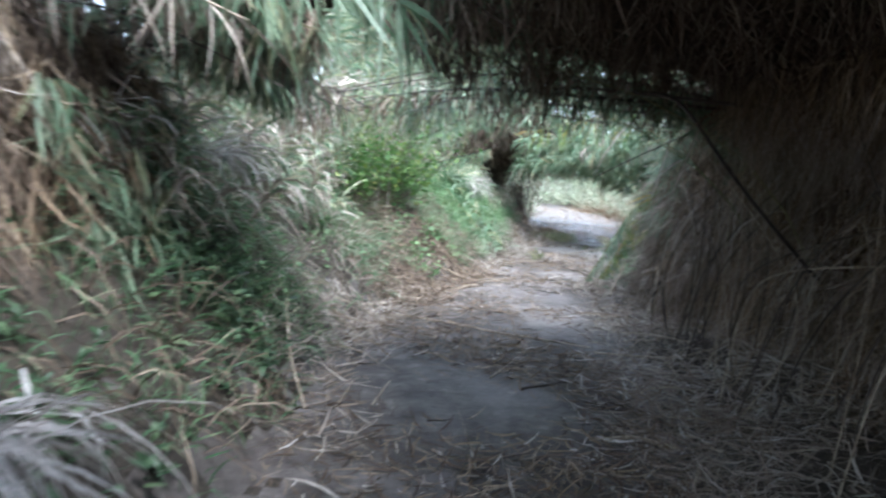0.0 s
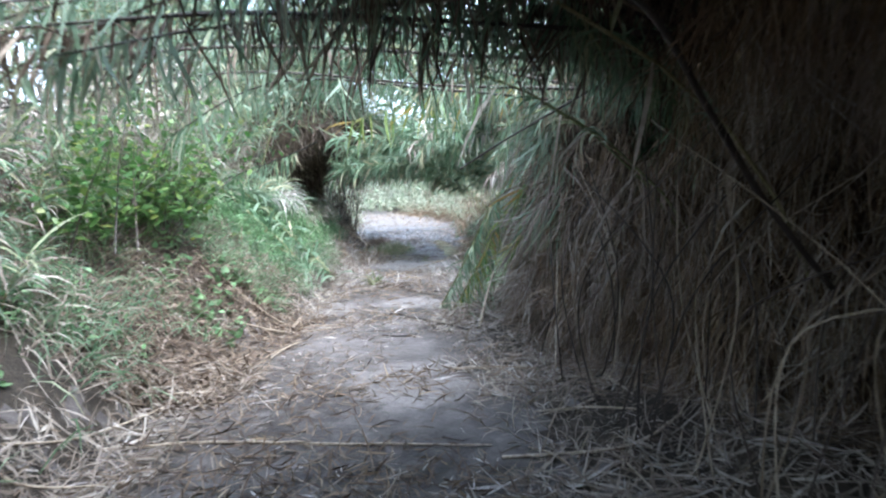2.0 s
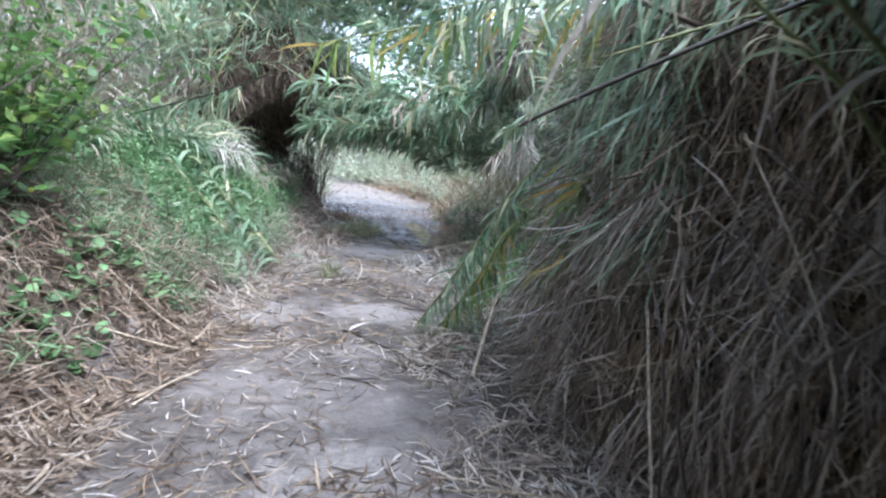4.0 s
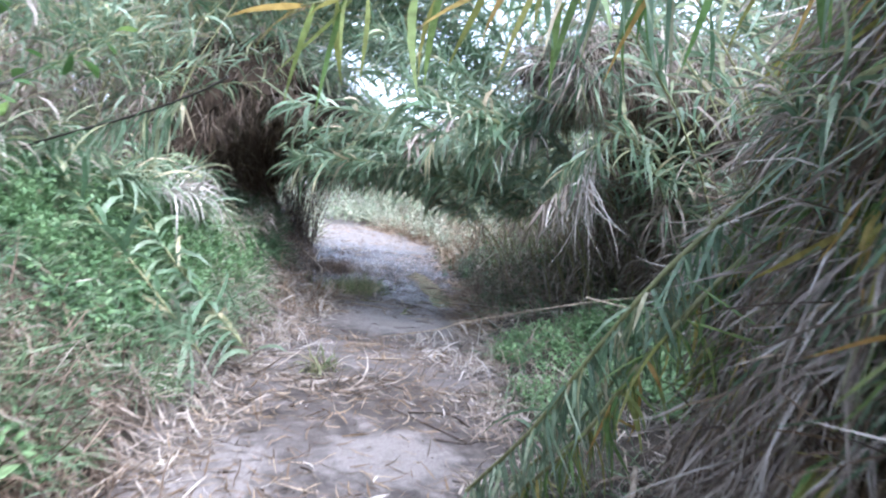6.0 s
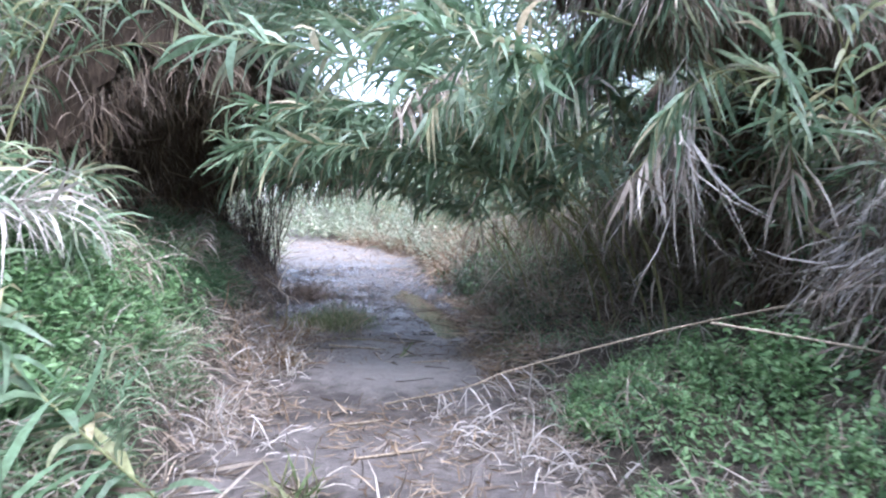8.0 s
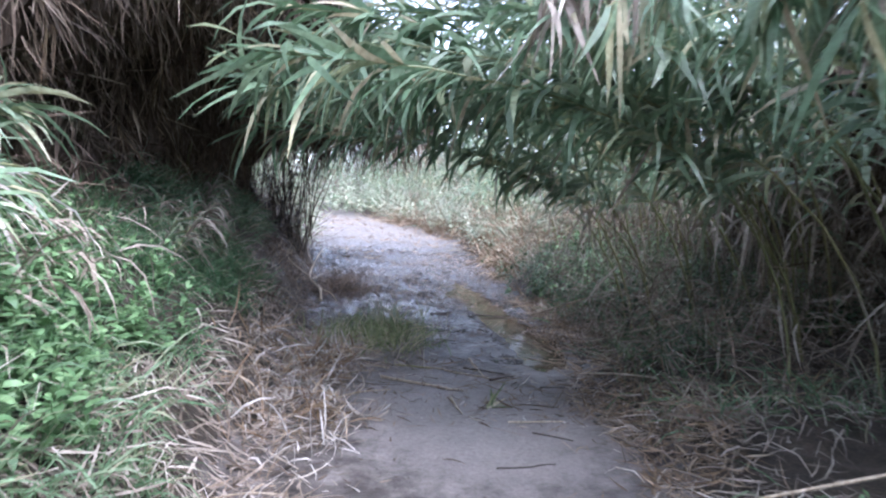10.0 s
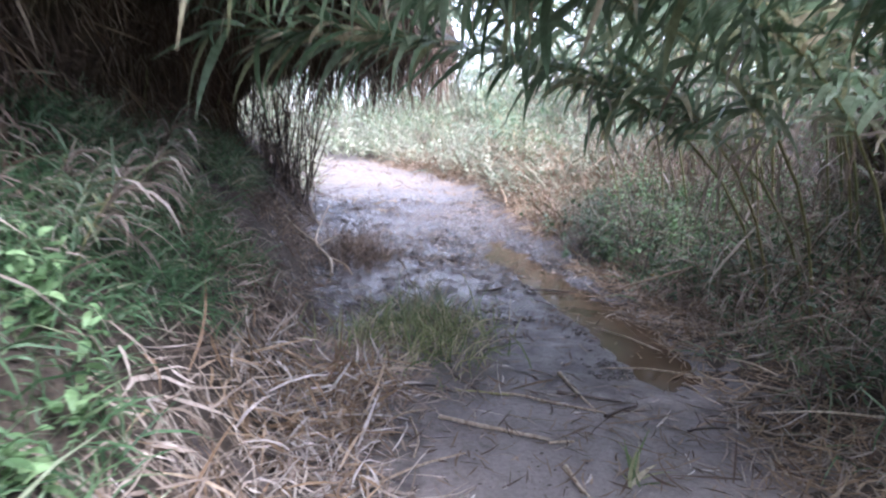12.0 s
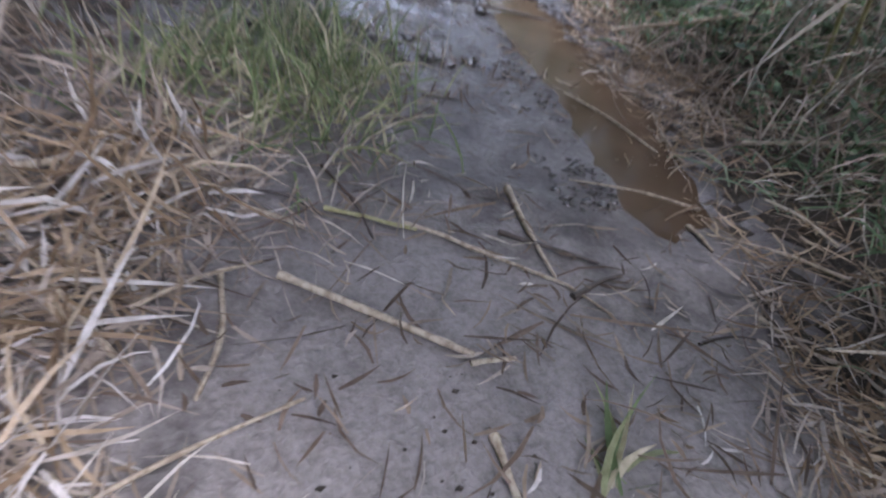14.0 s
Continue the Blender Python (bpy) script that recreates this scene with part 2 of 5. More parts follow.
def ribbons(base, d0, length, width, droop, seg=4, roll=0.6):
    """Blades as bent tapering strips: vertices and quads."""
    n = len(base)
    length, width, droop = (np.broadcast_to(np.asarray(a, float), (n,)) for a in (length, width, droop))
    p, d = np.array(base, float), unit(np.asarray(d0, float))
    side0 = unit(np.cross(d, np.array([0.0, 0.0, 1.0])) + roll * RNG.normal(size=(n, 3)))
    rows = []
    prof = PROFILE[seg]
    curl = RNG.normal(size=(n, 3)) * 0.18
    for s in range(seg + 1):
        side = unit(side0 - d * np.sum(side0 * d, 1, keepdims=True))
        w = (width * prof[s] * 0.5)[:, None]
        rows += [p - side * w, p + side * w]
        d = unit(d + curl + np.array([0, 0, -1.0]) * (droop / seg)[:, None] * (0.5 + (s + 1) / seg))
        p = p + d * (length / seg)[:, None]
    verts = np.stack(rows, 1).reshape(-1, 3)
    k = 2 * (seg + 1)
    one = np.array([[2 * s, 2 * s + 1, 2 * s + 3, 2 * s + 2] for s in range(seg)])
    quads = (np.arange(n)[:, None, None] * k + one[None]).reshape(-1, 4)
    return verts, quads


def gather(*sets):
    vs, qs, off = [], [], 0
    for v, q in sets:
        vs.append(v)
        qs.append(q + off)
        off += len(v)
    return np.concatenate(vs), np.concatenate(qs)


def spline(points, n):
    """n points along a smooth line through the given ones."""
    pts = np.array(points, float)
    t = np.linspace(0, len(pts) - 1, n)
    out = []
    for u in t:
        i = min(int(u), len(pts) - 2)
        f = u - i
        a, b, c, e = pts[max(i - 1, 0)], pts[i], pts[i + 1], pts[min(i + 2, len(pts) - 1)]
        out.append(0.5 * (2 * b + (c - a) * f + (2 * a - 5 * b + 4 * c - e) * f * f + (3 * b - a - 3 * c + e) * f ** 3))
    return np.array(out)


def tube(line, r0, r1, sides=6, joints=0.0, gap=0.25):
    """A tapered round stem along a line, swollen at its joints."""
    line = np.asarray(line, float)
    n = len(line)
    tan = unit(np.gradient(line, axis=0))
    ref = np.array([0.31, 0.52, 0.79])
    a = unit(np.cross(tan, ref))
    b = np.cross(tan, a)
    run = np.concatenate([[0], np.cumsum(np.linalg.norm(np.diff(line, axis=0), axis=1))])
    r = r0 + (r1 - r0) * run / run[-1]
    r = r * (1 + joints * (np.abs((run / gap) % 1.0 - 0.5) > 0.4))
    ang = np.linspace(0, 2 * math.pi, sides, endpoint=False)
    ring = a[:, None] * np.cos(ang)[None, :, None] + b[:, None] * np.sin(ang)[None, :, None]
    verts = (line[:, None] + ring * r[:, None, None]).reshape(-1, 3)
    i, j = np.meshgrid(np.arange(n - 1), np.arange(sides), indexing="ij")
    j2 = (j + 1) % sides
    quads = np.stack([i * sides + j, i * sides + j2, (i + 1) * sides + j2, (i + 1) * sides + j], -1).reshape(-1, 4)
    caps = [[0, k, k + 1, min(k + 2, sides - 1)] for k in range(1, sides - 2, 2)]
    caps = [[e * (n - 1) * sides + v for v in c] for e in (0, 1) for c in caps if len(set(c)) == 4]
    return verts, np.concatenate([quads, np.array(caps, int)]) if caps else quads


def part(name, me, parent, label=""):
    ob = new(name, me)
    ob.parent = parent
    return tagged(ob, label) if label else ob


def thing(name, at=(0, 0, 0), label="", category="", group="", kind="", me=None):
    ob = new(name, me)
    ob.location = at
    return tagged(ob, label, category, group, kind)


# ---- the lie of the land ----
LEFT_Y = (-40, -5, 0, 3, 6, 8, 9.7, 12, 15, 17, 20, 24, 30, 40, 60, 90)
LEFT_X = (-1.2, -1.2, -1.1, -0.95, -0.9, -0.2, 0.45, 1.15, 2.0, 2.55, 3.0, 3.5, 4.5, 5.8, 7.4, 8)
RIGHT_Y = (-40, -5, 0, 3, 6, 9, 11, 13, 15, 17, 20, 24, 28, 33, 40, 60, 90)
RIGHT_X = (1.0, 1.0, 1.1, 1.5, 2.0, 2.5, 3.3, 4.0, 4.6, 5.35, 6.3, 7.7, 8.6, 8.0, 7.3, 8.4, 9.2)


def left_edge(y):
    return np.interp(y, LEFT_Y, LEFT_X)


def right_edge(y):
    return np.interp(y, RIGHT_Y, RIGHT_X)


def lumps(x, y):
    return (np.sin(x * 2.1 + 1.3 * np.sin(y * 1.7)) * np.sin(y * 1.9 + 0.7) + 0.5 * np.sin(x * 5.3 + y * 3.1) * np.sin(y * 4.7 - x * 2.2)
            + 0.3 * np.sin(x * 11.0 + y * 2.3) * np.sin(y * 9.1 + x * 4.0))


def water_line(y):
    """The middle of the flooded rut."""
    return np.interp(y, (15.0, 15.6, 16.4, 17.6, 19.0, 20.0, 21.0), (4.42, 4.55, 4.83, 5.02, 5.3, 5.4, 5.5))


def height(x, y):
    x, y = np.asarray(x, float), np.asarray(y, float)
    dl, dr = left_edge(y) - x, x - right_edge(y)
    ban = 2.3 * (1 - np.exp(-np.maximum(dl, 0) / 1.7)) + 1.5 * (1 - np.exp(-np.maximum(dr, 0) / 5.0))
    off = np.clip(np.maximum(dl, dr) / 0.6, 0, 1)
    ban = ban + 2.2 * (1 - np.exp(-np.maximum(dl - 3.0, 0) / 4.0)) + 3.2 * (1 - np.exp(-np.maximum(dr - 3.5, 0) / 5.0))
    rut = np.exp(-((x - water_line(y)) / 0.27) ** 2) * np.clip((y - 15.3) / 0.6, 0, 1) * np.clip((20.6 - y) / 1.0, 0, 1)
    z = ban + (lumps(x, y) * (0.014 + 0.07 * off) + 0.009 * lumps(x * 3.1 + 2, y * 2.6)) * (1 - 0.85 * rut)
    z = z + (0.012 * lumps(x * 2.3 + 4, y * 2.0) + 0.024 * lumps(x * 5.6, y * 4.3 + 2) + 0.016 * lumps(x * 11.7 + 1, y * 8.6)) * np.clip((y - 16.2) / 2, 0, 1) * np.clip((30 - y) / 3, 0, 1) * (1 - off) * (1 - 0.8 * rut)
    pool = np.exp(-((x - 3.95 - 0.12 * (y - 18.5)) / 0.33) ** 2 - ((y - 18.7) / 0.9) ** 2)
    return z - 0.06 * rut * (1 + 0.3 * lumps(x * 3.3, y * 2.7)) - 0.035 * pool + 0.03 * np.clip(y - 25, 0, 30)


def build_ground():
    xs = np.concatenate([[-300, -120, -60, -30, -18], np.arange(-12, -3, 0.5), np.arange(-3, 2.6, 0.07), np.arange(2.6, 7.0, 0.04), np.arange(7.0, 8.0, 0.07), np.arange(8.0, 16, 0.4), [18, 24, 34, 60, 120, 300]])
    ys = np.concatenate([[-300, -120, -60, -30, -15], np.arange(-8, 0, 0.4), np.arange(0, 16, 0.09), np.arange(16, 25, 0.05), np.arange(25, 27, 0.12), np.arange(27, 40, 0.3), np.arange(40, 62, 2.0), [70, 90, 140, 300]])
    X, Y = np.meshgrid(xs, ys, indexing="ij")
    Z = height(X, Y)
    verts = np.stack([X, Y, Z], -1).reshape(-1, 3)
    i, j = np.meshgrid(np.arange(len(xs) - 1), np.arange(len(ys) - 1), indexing="ij")
    n = len(ys)
    quads = np.stack([i * n + j, (i + 1) * n + j, (i + 1) * n + j + 1, i * n + j + 1], -1).reshape(-1, 4)
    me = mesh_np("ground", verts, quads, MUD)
    me.materials.append(SOIL)
    cx, cy = verts[quads, 0].mean(1), verts[quads, 1].mean(1)
    beyond = np.maximum(left_edge(cy) - cx, cx - right_edge(cy)) + 0.1 * lumps(cx * 2, cy * 2) + 0.1 * lumps(cx * 7 + 1, cy * 6) + 0.1 * RNG.normal(size=len(cx))
    me.polygons.foreach_set("material_index", (beyond > 0.05).astype(np.int32))
    thing("ground", label="grey-brown muddy footpath sunk between earthen banks", category="ground", kind="structure", me=me)


build_ground()


def build_water():
    ys = np.linspace(15.0, 21.0, 40)
    c = water_line(ys)
    verts = np.concatenate([np.stack([c - 0.42, ys, ys * 0 - 0.022], -1), np.stack([c + 0.42, ys, ys * 0 - 0.022], -1)])
    quads = np.array([[k, 40 + k, 41 + k, k + 1] for k in range(39)])
    thing("water", label="shallow brown water standing in the muddy rut", category="puddle", kind="structure", me=mesh_np("water", verts, quads, WATER))


build_water()


def build_film():
    """Shallow water standing between the clods of the churned mud."""
    ys = np.linspace(17.4, 24.2, 60)
    lo, hi = left_edge(ys) + 0.45, water_line(ys) - 0.36 + 0.6 * np.clip(ys - 20.6, 0, 2)
    z = -0.018 + 0 * ys
    verts = np.concatenate([np.stack([lo, ys, z], -1), np.stack([hi, ys, z], -1)])
    quads = np.array([[k, 60 + k, 61 + k, k + 1] for k in range(59)])
    thing("water", label="thin film of water glinting between clods of mud", category="puddle", kind="structure", me=mesh_np("water", verts, quads, FILM))


build_film()


# ---- matted walls and roofs of dead reed ----
def resample(points, n):
    p = spline(points, 40)
    run = np.concatenate([[0], np.cumsum(np.linalg.norm(np.diff(p, axis=0), axis=1))])
    s = np.linspace(0, run[-1], n)
    return np.stack([np.interp(s, run, p[:, k]) for k in range(2)], -1)


def shell_grid(stations, step=0.16, across=34):
    ys0 = [s[0] for s in stations]
    prof = np.array([resample(s[1], across) for s in stations])
    ys = np.arange(ys0[0], ys0[-1] + step, step)
    grid = np.zeros((len(ys), across, 3))
    for k in range(across):
        grid[:, k, 0] = np.interp(ys, ys0, prof[:, k, 0])
        grid[:, k, 2] = np.interp(ys, ys0, prof[:, k, 1])
        grid[:, k, 1] = ys
    return grid


def shell_normals(grid):
    du, dv = np.gradient(grid, axis=0), np.gradient(grid, axis=1)
    return unit(np.cross(du, dv))


def thatch_mass(name, stations, thick, outward, label, category, rough=0.08):
    """A lumpy, thick sheet of matted dead reed along the path, also an opaque dark backing added to block light."""
    grid = shell_grid(stations)
    nrm = shell_normals(grid) * outward
    ny, nx, _ = grid.shape
    wob = lumps(grid[..., 1] * 1.3 + grid[..., 2], grid[..., 2] * 2.0 + grid[..., 0] * 1.4)[..., None]
    inner = grid + nrm * (0.10 + rough * wob)
    outer = grid + nrm * (thick + 0.16 * wob)
    outer[:, -1] = inner[:, -1] + nrm[:, -1] * 0.12
    verts = np.concatenate([inner.reshape(-1, 3), outer.reshape(-1, 3)])
    o = ny * nx
    i, j = np.meshgrid(np.arange(ny - 1), np.arange(nx - 1), indexing="ij")
    a = np.stack([i * nx + j, i * nx + j + 1, (i + 1) * nx + j + 1, (i + 1) * nx + j], -1).reshape(-1, 4)
    quads = [a, a[:, ::-1] + o]
    for e in (0, ny - 1):
        k = np.arange(nx - 1) + e * nx
        quads.append(np.stack([k, k + 1, k + 1 + o, k + o], -1))
    for e in (0, nx - 1):
        k = np.arange(ny - 1) * nx + e
        quads.append(np.stack([k, k + nx, k + nx + o, k + o], -1))
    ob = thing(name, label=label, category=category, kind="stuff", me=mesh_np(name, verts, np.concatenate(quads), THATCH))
    return ob, grid, nrm


def hang_on(grid, nrm, n, length, width, material, parent, name, lo=0.0, hi=1.0, ylo=0.0, yhi=1.0, down=1.0, inside=-1.0, droop=1.5, seg=3, spread=0.45, label="", bias=0.06, deep=0.16):
    """Loose blades hanging over a matted sheet."""
    ny, nx, _ = grid.shape
    # blades grow in tufts that share a place and a lean
    m = n // 9 + 1
    tuft_of = RNG.integers(0, m, n)
    u = (ylo + (yhi - ylo) * RNG.random(m)) * (ny - 1.01)
    v = (lo + (hi - lo) * RNG.random(m)) * (nx - 1.01)
    u = np.clip(u[tuft_of] + 0.3 * RNG.normal(size=n), ylo * (ny - 1.01), yhi * (ny - 1.01))
    v = np.clip(v[tuft_of] + 0.3 * RNG.normal(size=n), lo * (nx - 1.01), hi * (nx - 1.01))
    lean = RNG.normal(size=(m, 3)) * spread * 0.85
    i, j = u.astype(int), v.astype(int)
    fu, fv = (u - i)[:, None], (v - j)[:, None]
    p = grid[i, j] * (1 - fu) * (1 - fv) + grid[i + 1, j] * fu * (1 - fv) + grid[i, j + 1] * (1 - fu) * fv + grid[i + 1, j + 1] * fu * fv
    nn = nrm[i, j]
    d = np.array([0, 0, -down]) + nn * inside * 0.15 + lean[tuft_of] + RNG.normal(size=(n, 3)) * spread * 0.55
    p = p + nn * (RNG.random((m, 1))[tuft_of] * deep - bias)
    ln = length * (0.45 + 1.0 * RNG.random(n))
    v_, q_ = ribbons(p, d, ln, width * (0.5 + RNG.random(n)), droop * RNG.random(n), seg, 1.2)
    v_[:, 2] = np.maximum(v_[:, 2], height(v_[:, 0], v_[:, 1]) + 0.01)
    return part(name, mesh_np(name, v_, q_, material), parent, label)


TUNNEL = [
    # Up to station 0.6: unseen roof behind the start, added to keep light out.
    (-5.0, [(1.6, -0.1), (2.0, 0.8), (1.9, 1.7), (1.2, 2.3), (-0.6, 2.5), (-3.0, 2.5)]),
    (0.6, [(2.0, -0.1), (2.35, 0.8), (2.35, 1.7), (1.8, 2.35), (0.2, 2.6), (-1.6, 2.78)]),
    (1.2, [(2.2, -0.1), (2.55, 0.8), (2.55, 1.7), (2.1, 2.3), (1.0, 2.55), (0.0, 2.65)]),
    (1.7, [(2.4, -0.1), (2.75, 0.8), (2.75, 1.6), (2.5, 2.2), (1.4, 2.48), (0.1, 2.6)]),
    (2.6, [(2.65, -0.1), (3.0, 0.8), (2.98, 1.6), (2.8, 2.15), (1.6, 2.46), (-0.3, 2.5)]),
    (4.0, [(2.95, -0.1), (3.25, 0.8), (3.2, 1.6), (3.0, 2.2), (1.8, 2.46), (-0.4, 2.42)]),
    (4.7, [(2.95, -0.1), (3.2, 0.8), (3.15, 1.6), (3.0, 2.2), (2.1, 2.48), (0.2, 2.42)]),
    (5.4, [(2.85, -0.1), (3.1, 0.8), (3.08, 1.6), (3.0, 2.15), (2.75, 2.4), (2.2, 2.52)]),
    (6.2, [(2.9, -0.1), (2.98, 0.8), (3.0, 1.5), (2.98, 2.05), (2.9, 2.35), (2.8, 2.6)]),
]
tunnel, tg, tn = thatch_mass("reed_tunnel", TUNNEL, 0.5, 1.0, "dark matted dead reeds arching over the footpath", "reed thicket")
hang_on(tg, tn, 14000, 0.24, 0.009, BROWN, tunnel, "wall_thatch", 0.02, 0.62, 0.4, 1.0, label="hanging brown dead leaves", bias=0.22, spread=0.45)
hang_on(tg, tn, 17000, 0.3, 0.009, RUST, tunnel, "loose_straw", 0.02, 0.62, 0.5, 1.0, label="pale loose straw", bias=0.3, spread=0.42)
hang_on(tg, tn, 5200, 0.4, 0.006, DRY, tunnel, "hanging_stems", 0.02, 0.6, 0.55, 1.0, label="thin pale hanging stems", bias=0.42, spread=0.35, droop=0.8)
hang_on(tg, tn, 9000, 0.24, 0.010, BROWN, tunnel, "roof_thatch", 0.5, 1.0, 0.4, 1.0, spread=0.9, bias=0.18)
hang_on(tg, tn, 2200, 0.4, 0.016, GREEN, tunnel, "roof_crown", 0.7, 1.0, 0.6, 1.0, spread=1.4, bias=-0.45, down=0.2, label="green reed leaves on the roof")
hang_on(tg, tn, 1600, 0.3, 0.011, BROWN, tunnel, "roof_lip", 0.93, 1.0, 0.5, 1.0, spread=0.9, bias=-0.1, down=0.6)
hang_on(tg, tn, 1500, 0.26, 0.014, GREEN, tunnel, "roof_fringe", 0.55, 1.0, 0.86, 1.0, label="green leaf fringe", spread=0.3, bias=0.18)
hang_on(tg, tn, 2000, 0.42, 0.017, GREEN, tunnel, "roof_edge_fringe", 0.86, 1.0, 0.5, 1.0, spread=1.0, bias=-0.2, down=0.5)

LEFT_EAVE = [
    (2.6, [(-2.3, 2.85), (-1.9, 2.8), (-1.5, 2.7), (-1.1, 2.6)]),
    (3.4, [(-2.3, 2.8), (-1.9, 2.7), (-1.4, 2.6), (-0.7, 2.36)]),
    (4.6, [(-2.8, 2.6), (-2.3, 2.55), (-1.8, 2.45), (-1.2, 2.25)]),
]
leave, lg, ln_ = thatch_mass("reed_thatch_eave", LEFT_EAVE, 0.18, -1.0, "ragged roof of bent reeds over the bank", "reed thicket", 0.1)
hang_on(lg, ln_, 1800, 0.28, 0.014, BROWN, leave, "dead_fringe", 0.2, 1.0, spread=0.5, bias=0.15)
hang_on(lg, ln_, 1100, 0.36, 0.018, GREEN, leave, "green_fringe", 0.5, 1.0, spread=0.6, bias=0.15, label="hanging green leaf fringe")

LEFT_THATCH = [
    (-4.0, [(-2.0, 0.5), (-2.2, 0.9), (-2.4, 1.5), (-2.6, 2.1), (-3.0, 2.7)]),
    (1.6, [(-2.2, 0.9), (-2.3, 1.2), (-2.45, 1.6), (-2.6, 2.1), (-3.0, 2.7)]),
    (3.4, [(-2.0, 0.95), (-2.05, 1.25), (-2.15, 1.65), (-2.3, 2.1), (-2.7, 2.55)]),
    (4.6, [(-2.1, 1.05), (-2.2, 1.35), (-2.35, 1.7), (-2.5, 2.05), (-2.9, 2.45)]),
]
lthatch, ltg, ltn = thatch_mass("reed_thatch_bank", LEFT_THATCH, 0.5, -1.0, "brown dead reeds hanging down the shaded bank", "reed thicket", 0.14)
hang_on(ltg, ltn, 9000, 0.34, 0.011, BROWN, lthatch, "dark_straw", 0.0, 1.0, 0.5, 1.0, bias=0.2, spread=0.4, droop=1.6)
hang_on(ltg, ltn, 1300, 0.42, 0.010, RUST, lthatch, "hanging_straw", 0.1, 1.0, 0.55, 1.0, bias=0.3, spread=0.4, droop=1.6, label="pale brown hanging straw")
hang_on(ltg, ltn, 260, 0.4, 0.010, DRY, lthatch, "bleached_straw", 0.35, 1.0, 0.55, 1.0, bias=0.34, spread=0.4, droop=1.6)
hang_on(ltg, ltn, 700, 0.34, 0.02, GREEN, lthatch, "green_leaves", 0.0, 0.5, 0.8, 1.0, bias=0.34, spread=0.6, label="green reed leaves in the shade")

RIGHT_WALL = [
    (5.9, [(2.95, -0.1), (3.0, 0.7), (3.0, 1.4), (2.98, 2.1), (2.9, 2.8)]),
    (6.7, [(2.85, -0.1), (2.9, 0.7), (2.9, 1.4), (2.88, 2.1), (2.78, 2.85)]),
    (7.4, [(2.95, -0.1), (3.0, 0.7), (3.02, 1.4), (3.03, 2.1), (3.05, 2.85)]),
    (8.5, [(3.25, -0.1), (3.4, 0.7), (3.55, 1.4), (3.7, 2.1), (3.95, 2.8)]),
]
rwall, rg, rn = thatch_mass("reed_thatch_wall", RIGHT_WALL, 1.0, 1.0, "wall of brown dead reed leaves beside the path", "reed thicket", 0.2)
hang_on(rg, rn, 2200, 0.4, 0.008, DRY, rwall, "bleached_straw", 0.03, 0.6, 0.0, 1.0, droop=1.8, bias=0.4, spread=0.7)
hang_on(rg, rn, 700, 0.32, 0.02, YELLOW, rwall, "turning_leaves", 0.35, 0.95, 0.5, 1.0, spread=0.5, bias=0.4, label="yellow-green hanging leaves")
hang_on(rg, rn, 5500, 0.3, 0.008, RUST, rwall, "hanging_straw", 0.03, 0.9, droop=2.0, label="pale brown hanging straw", bias=0.32, spread=0.65)
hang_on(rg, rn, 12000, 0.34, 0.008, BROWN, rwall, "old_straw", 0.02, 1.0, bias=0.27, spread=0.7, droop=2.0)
hang_on(rg, rn, 2200, 0.42, 0.010, DRY, rwall, "pale_straw", 0.15, 1.0, 0.6, 1.0, droop=1.6, bias=0.4, spread=0.55, label="pale hanging straw")
hang_on(rg, rn, 2800, 0.36, 0.012, GREEN, rwall, "green_leaves", 0.45, 1.0, 0.25, 1.0, spread=0.35, label="hanging green reed leaves", bias=0.36)

CLUMP = [
    (14.9, [(0.95, 1.0), (0.6, 1.6), (0.6, 2.2), (1.0, 2.65), (1.8, 2.9)]),
    (16.4, [(1.25, 0.95), (0.95, 1.6), (1.0, 2.2), (1.6, 2.6), (2.6, 2.85)]),
    (18.4, [(1.55, 0.95), (1.25, 1.6), (1.45, 2.15), (2.2, 2.5), (3.4, 2.75)]),
    (20.5, [(1.9, 0.9), (1.65, 1.6), (1.9, 2.15), (2.9, 2.5), (4.3, 2.75)]),
    (22.3, [(2.3, 0.6), (2.1, 1.4), (2.3, 2.15), (3.5, 2.5), (5.4, 2.75)]),
    (23.6, [(2.5, 0.5), (2.3, 1.3), (2.5, 2.2), (4.0, 2.65), (6.2, 2.85)]),
]
clump, cg, cn = thatch_mass("reed_thatch_bank", CLUMP, 0.8, -1.0, "dark brown dead reed thicket leaning over the bank", "reed thicket", 0.2)
hang_on(cg, cn, 15000, 0.32, 0.011, BROWN, clump, "dark_straw", 0.03, 1.0, inside=-1.0, bias=0.02, spread=0.95, droop=2.2)
hang_on(cg, cn, 600, 0.35, 0.012, RUST, clump, "pale_straw", 0.1, 1.0, inside=-1.0, bias=0.08, spread=0.8)
hang_on(cg, cn, 2600, 0.6, 0.028, GREEN, clump, "rim_leaves", 0.75, 1.0, 0.0, 1.0, spread=1.2, bias=-0.8, down=-0.1)
hang_on(cg, cn, 1600, 0.6, 0.016, DRY, clump, "rim_straw", 0.7, 1.0, 0.0, 1.0, spread=1.2, bias=-0.7, down=0.1)
hang_on(cg, cn, 900, 0.8, 0.016, BROWN, clump, "hanging_tufts", 0.55, 1.0, 0.7, 1.0, label="ragged hanging brown tufts", spread=0.25)
hang_on(cg, cn, 4200, 0.5, 0.026, GREEN, clump, "crown_leaves", 0.2, 1.0, 0.0, 1.0, label="green reed leaves on top", spread=0.9, bias=-0.75, deep=0.35, down=0.4)
hang_on(cg, cn, 4200, 0.5, 0.015, DRY, clump, "crown_straw", 0.2, 1.0, 0.0, 1.0, spread=0.9, bias=-0.75, deep=0.35, down=0.4)
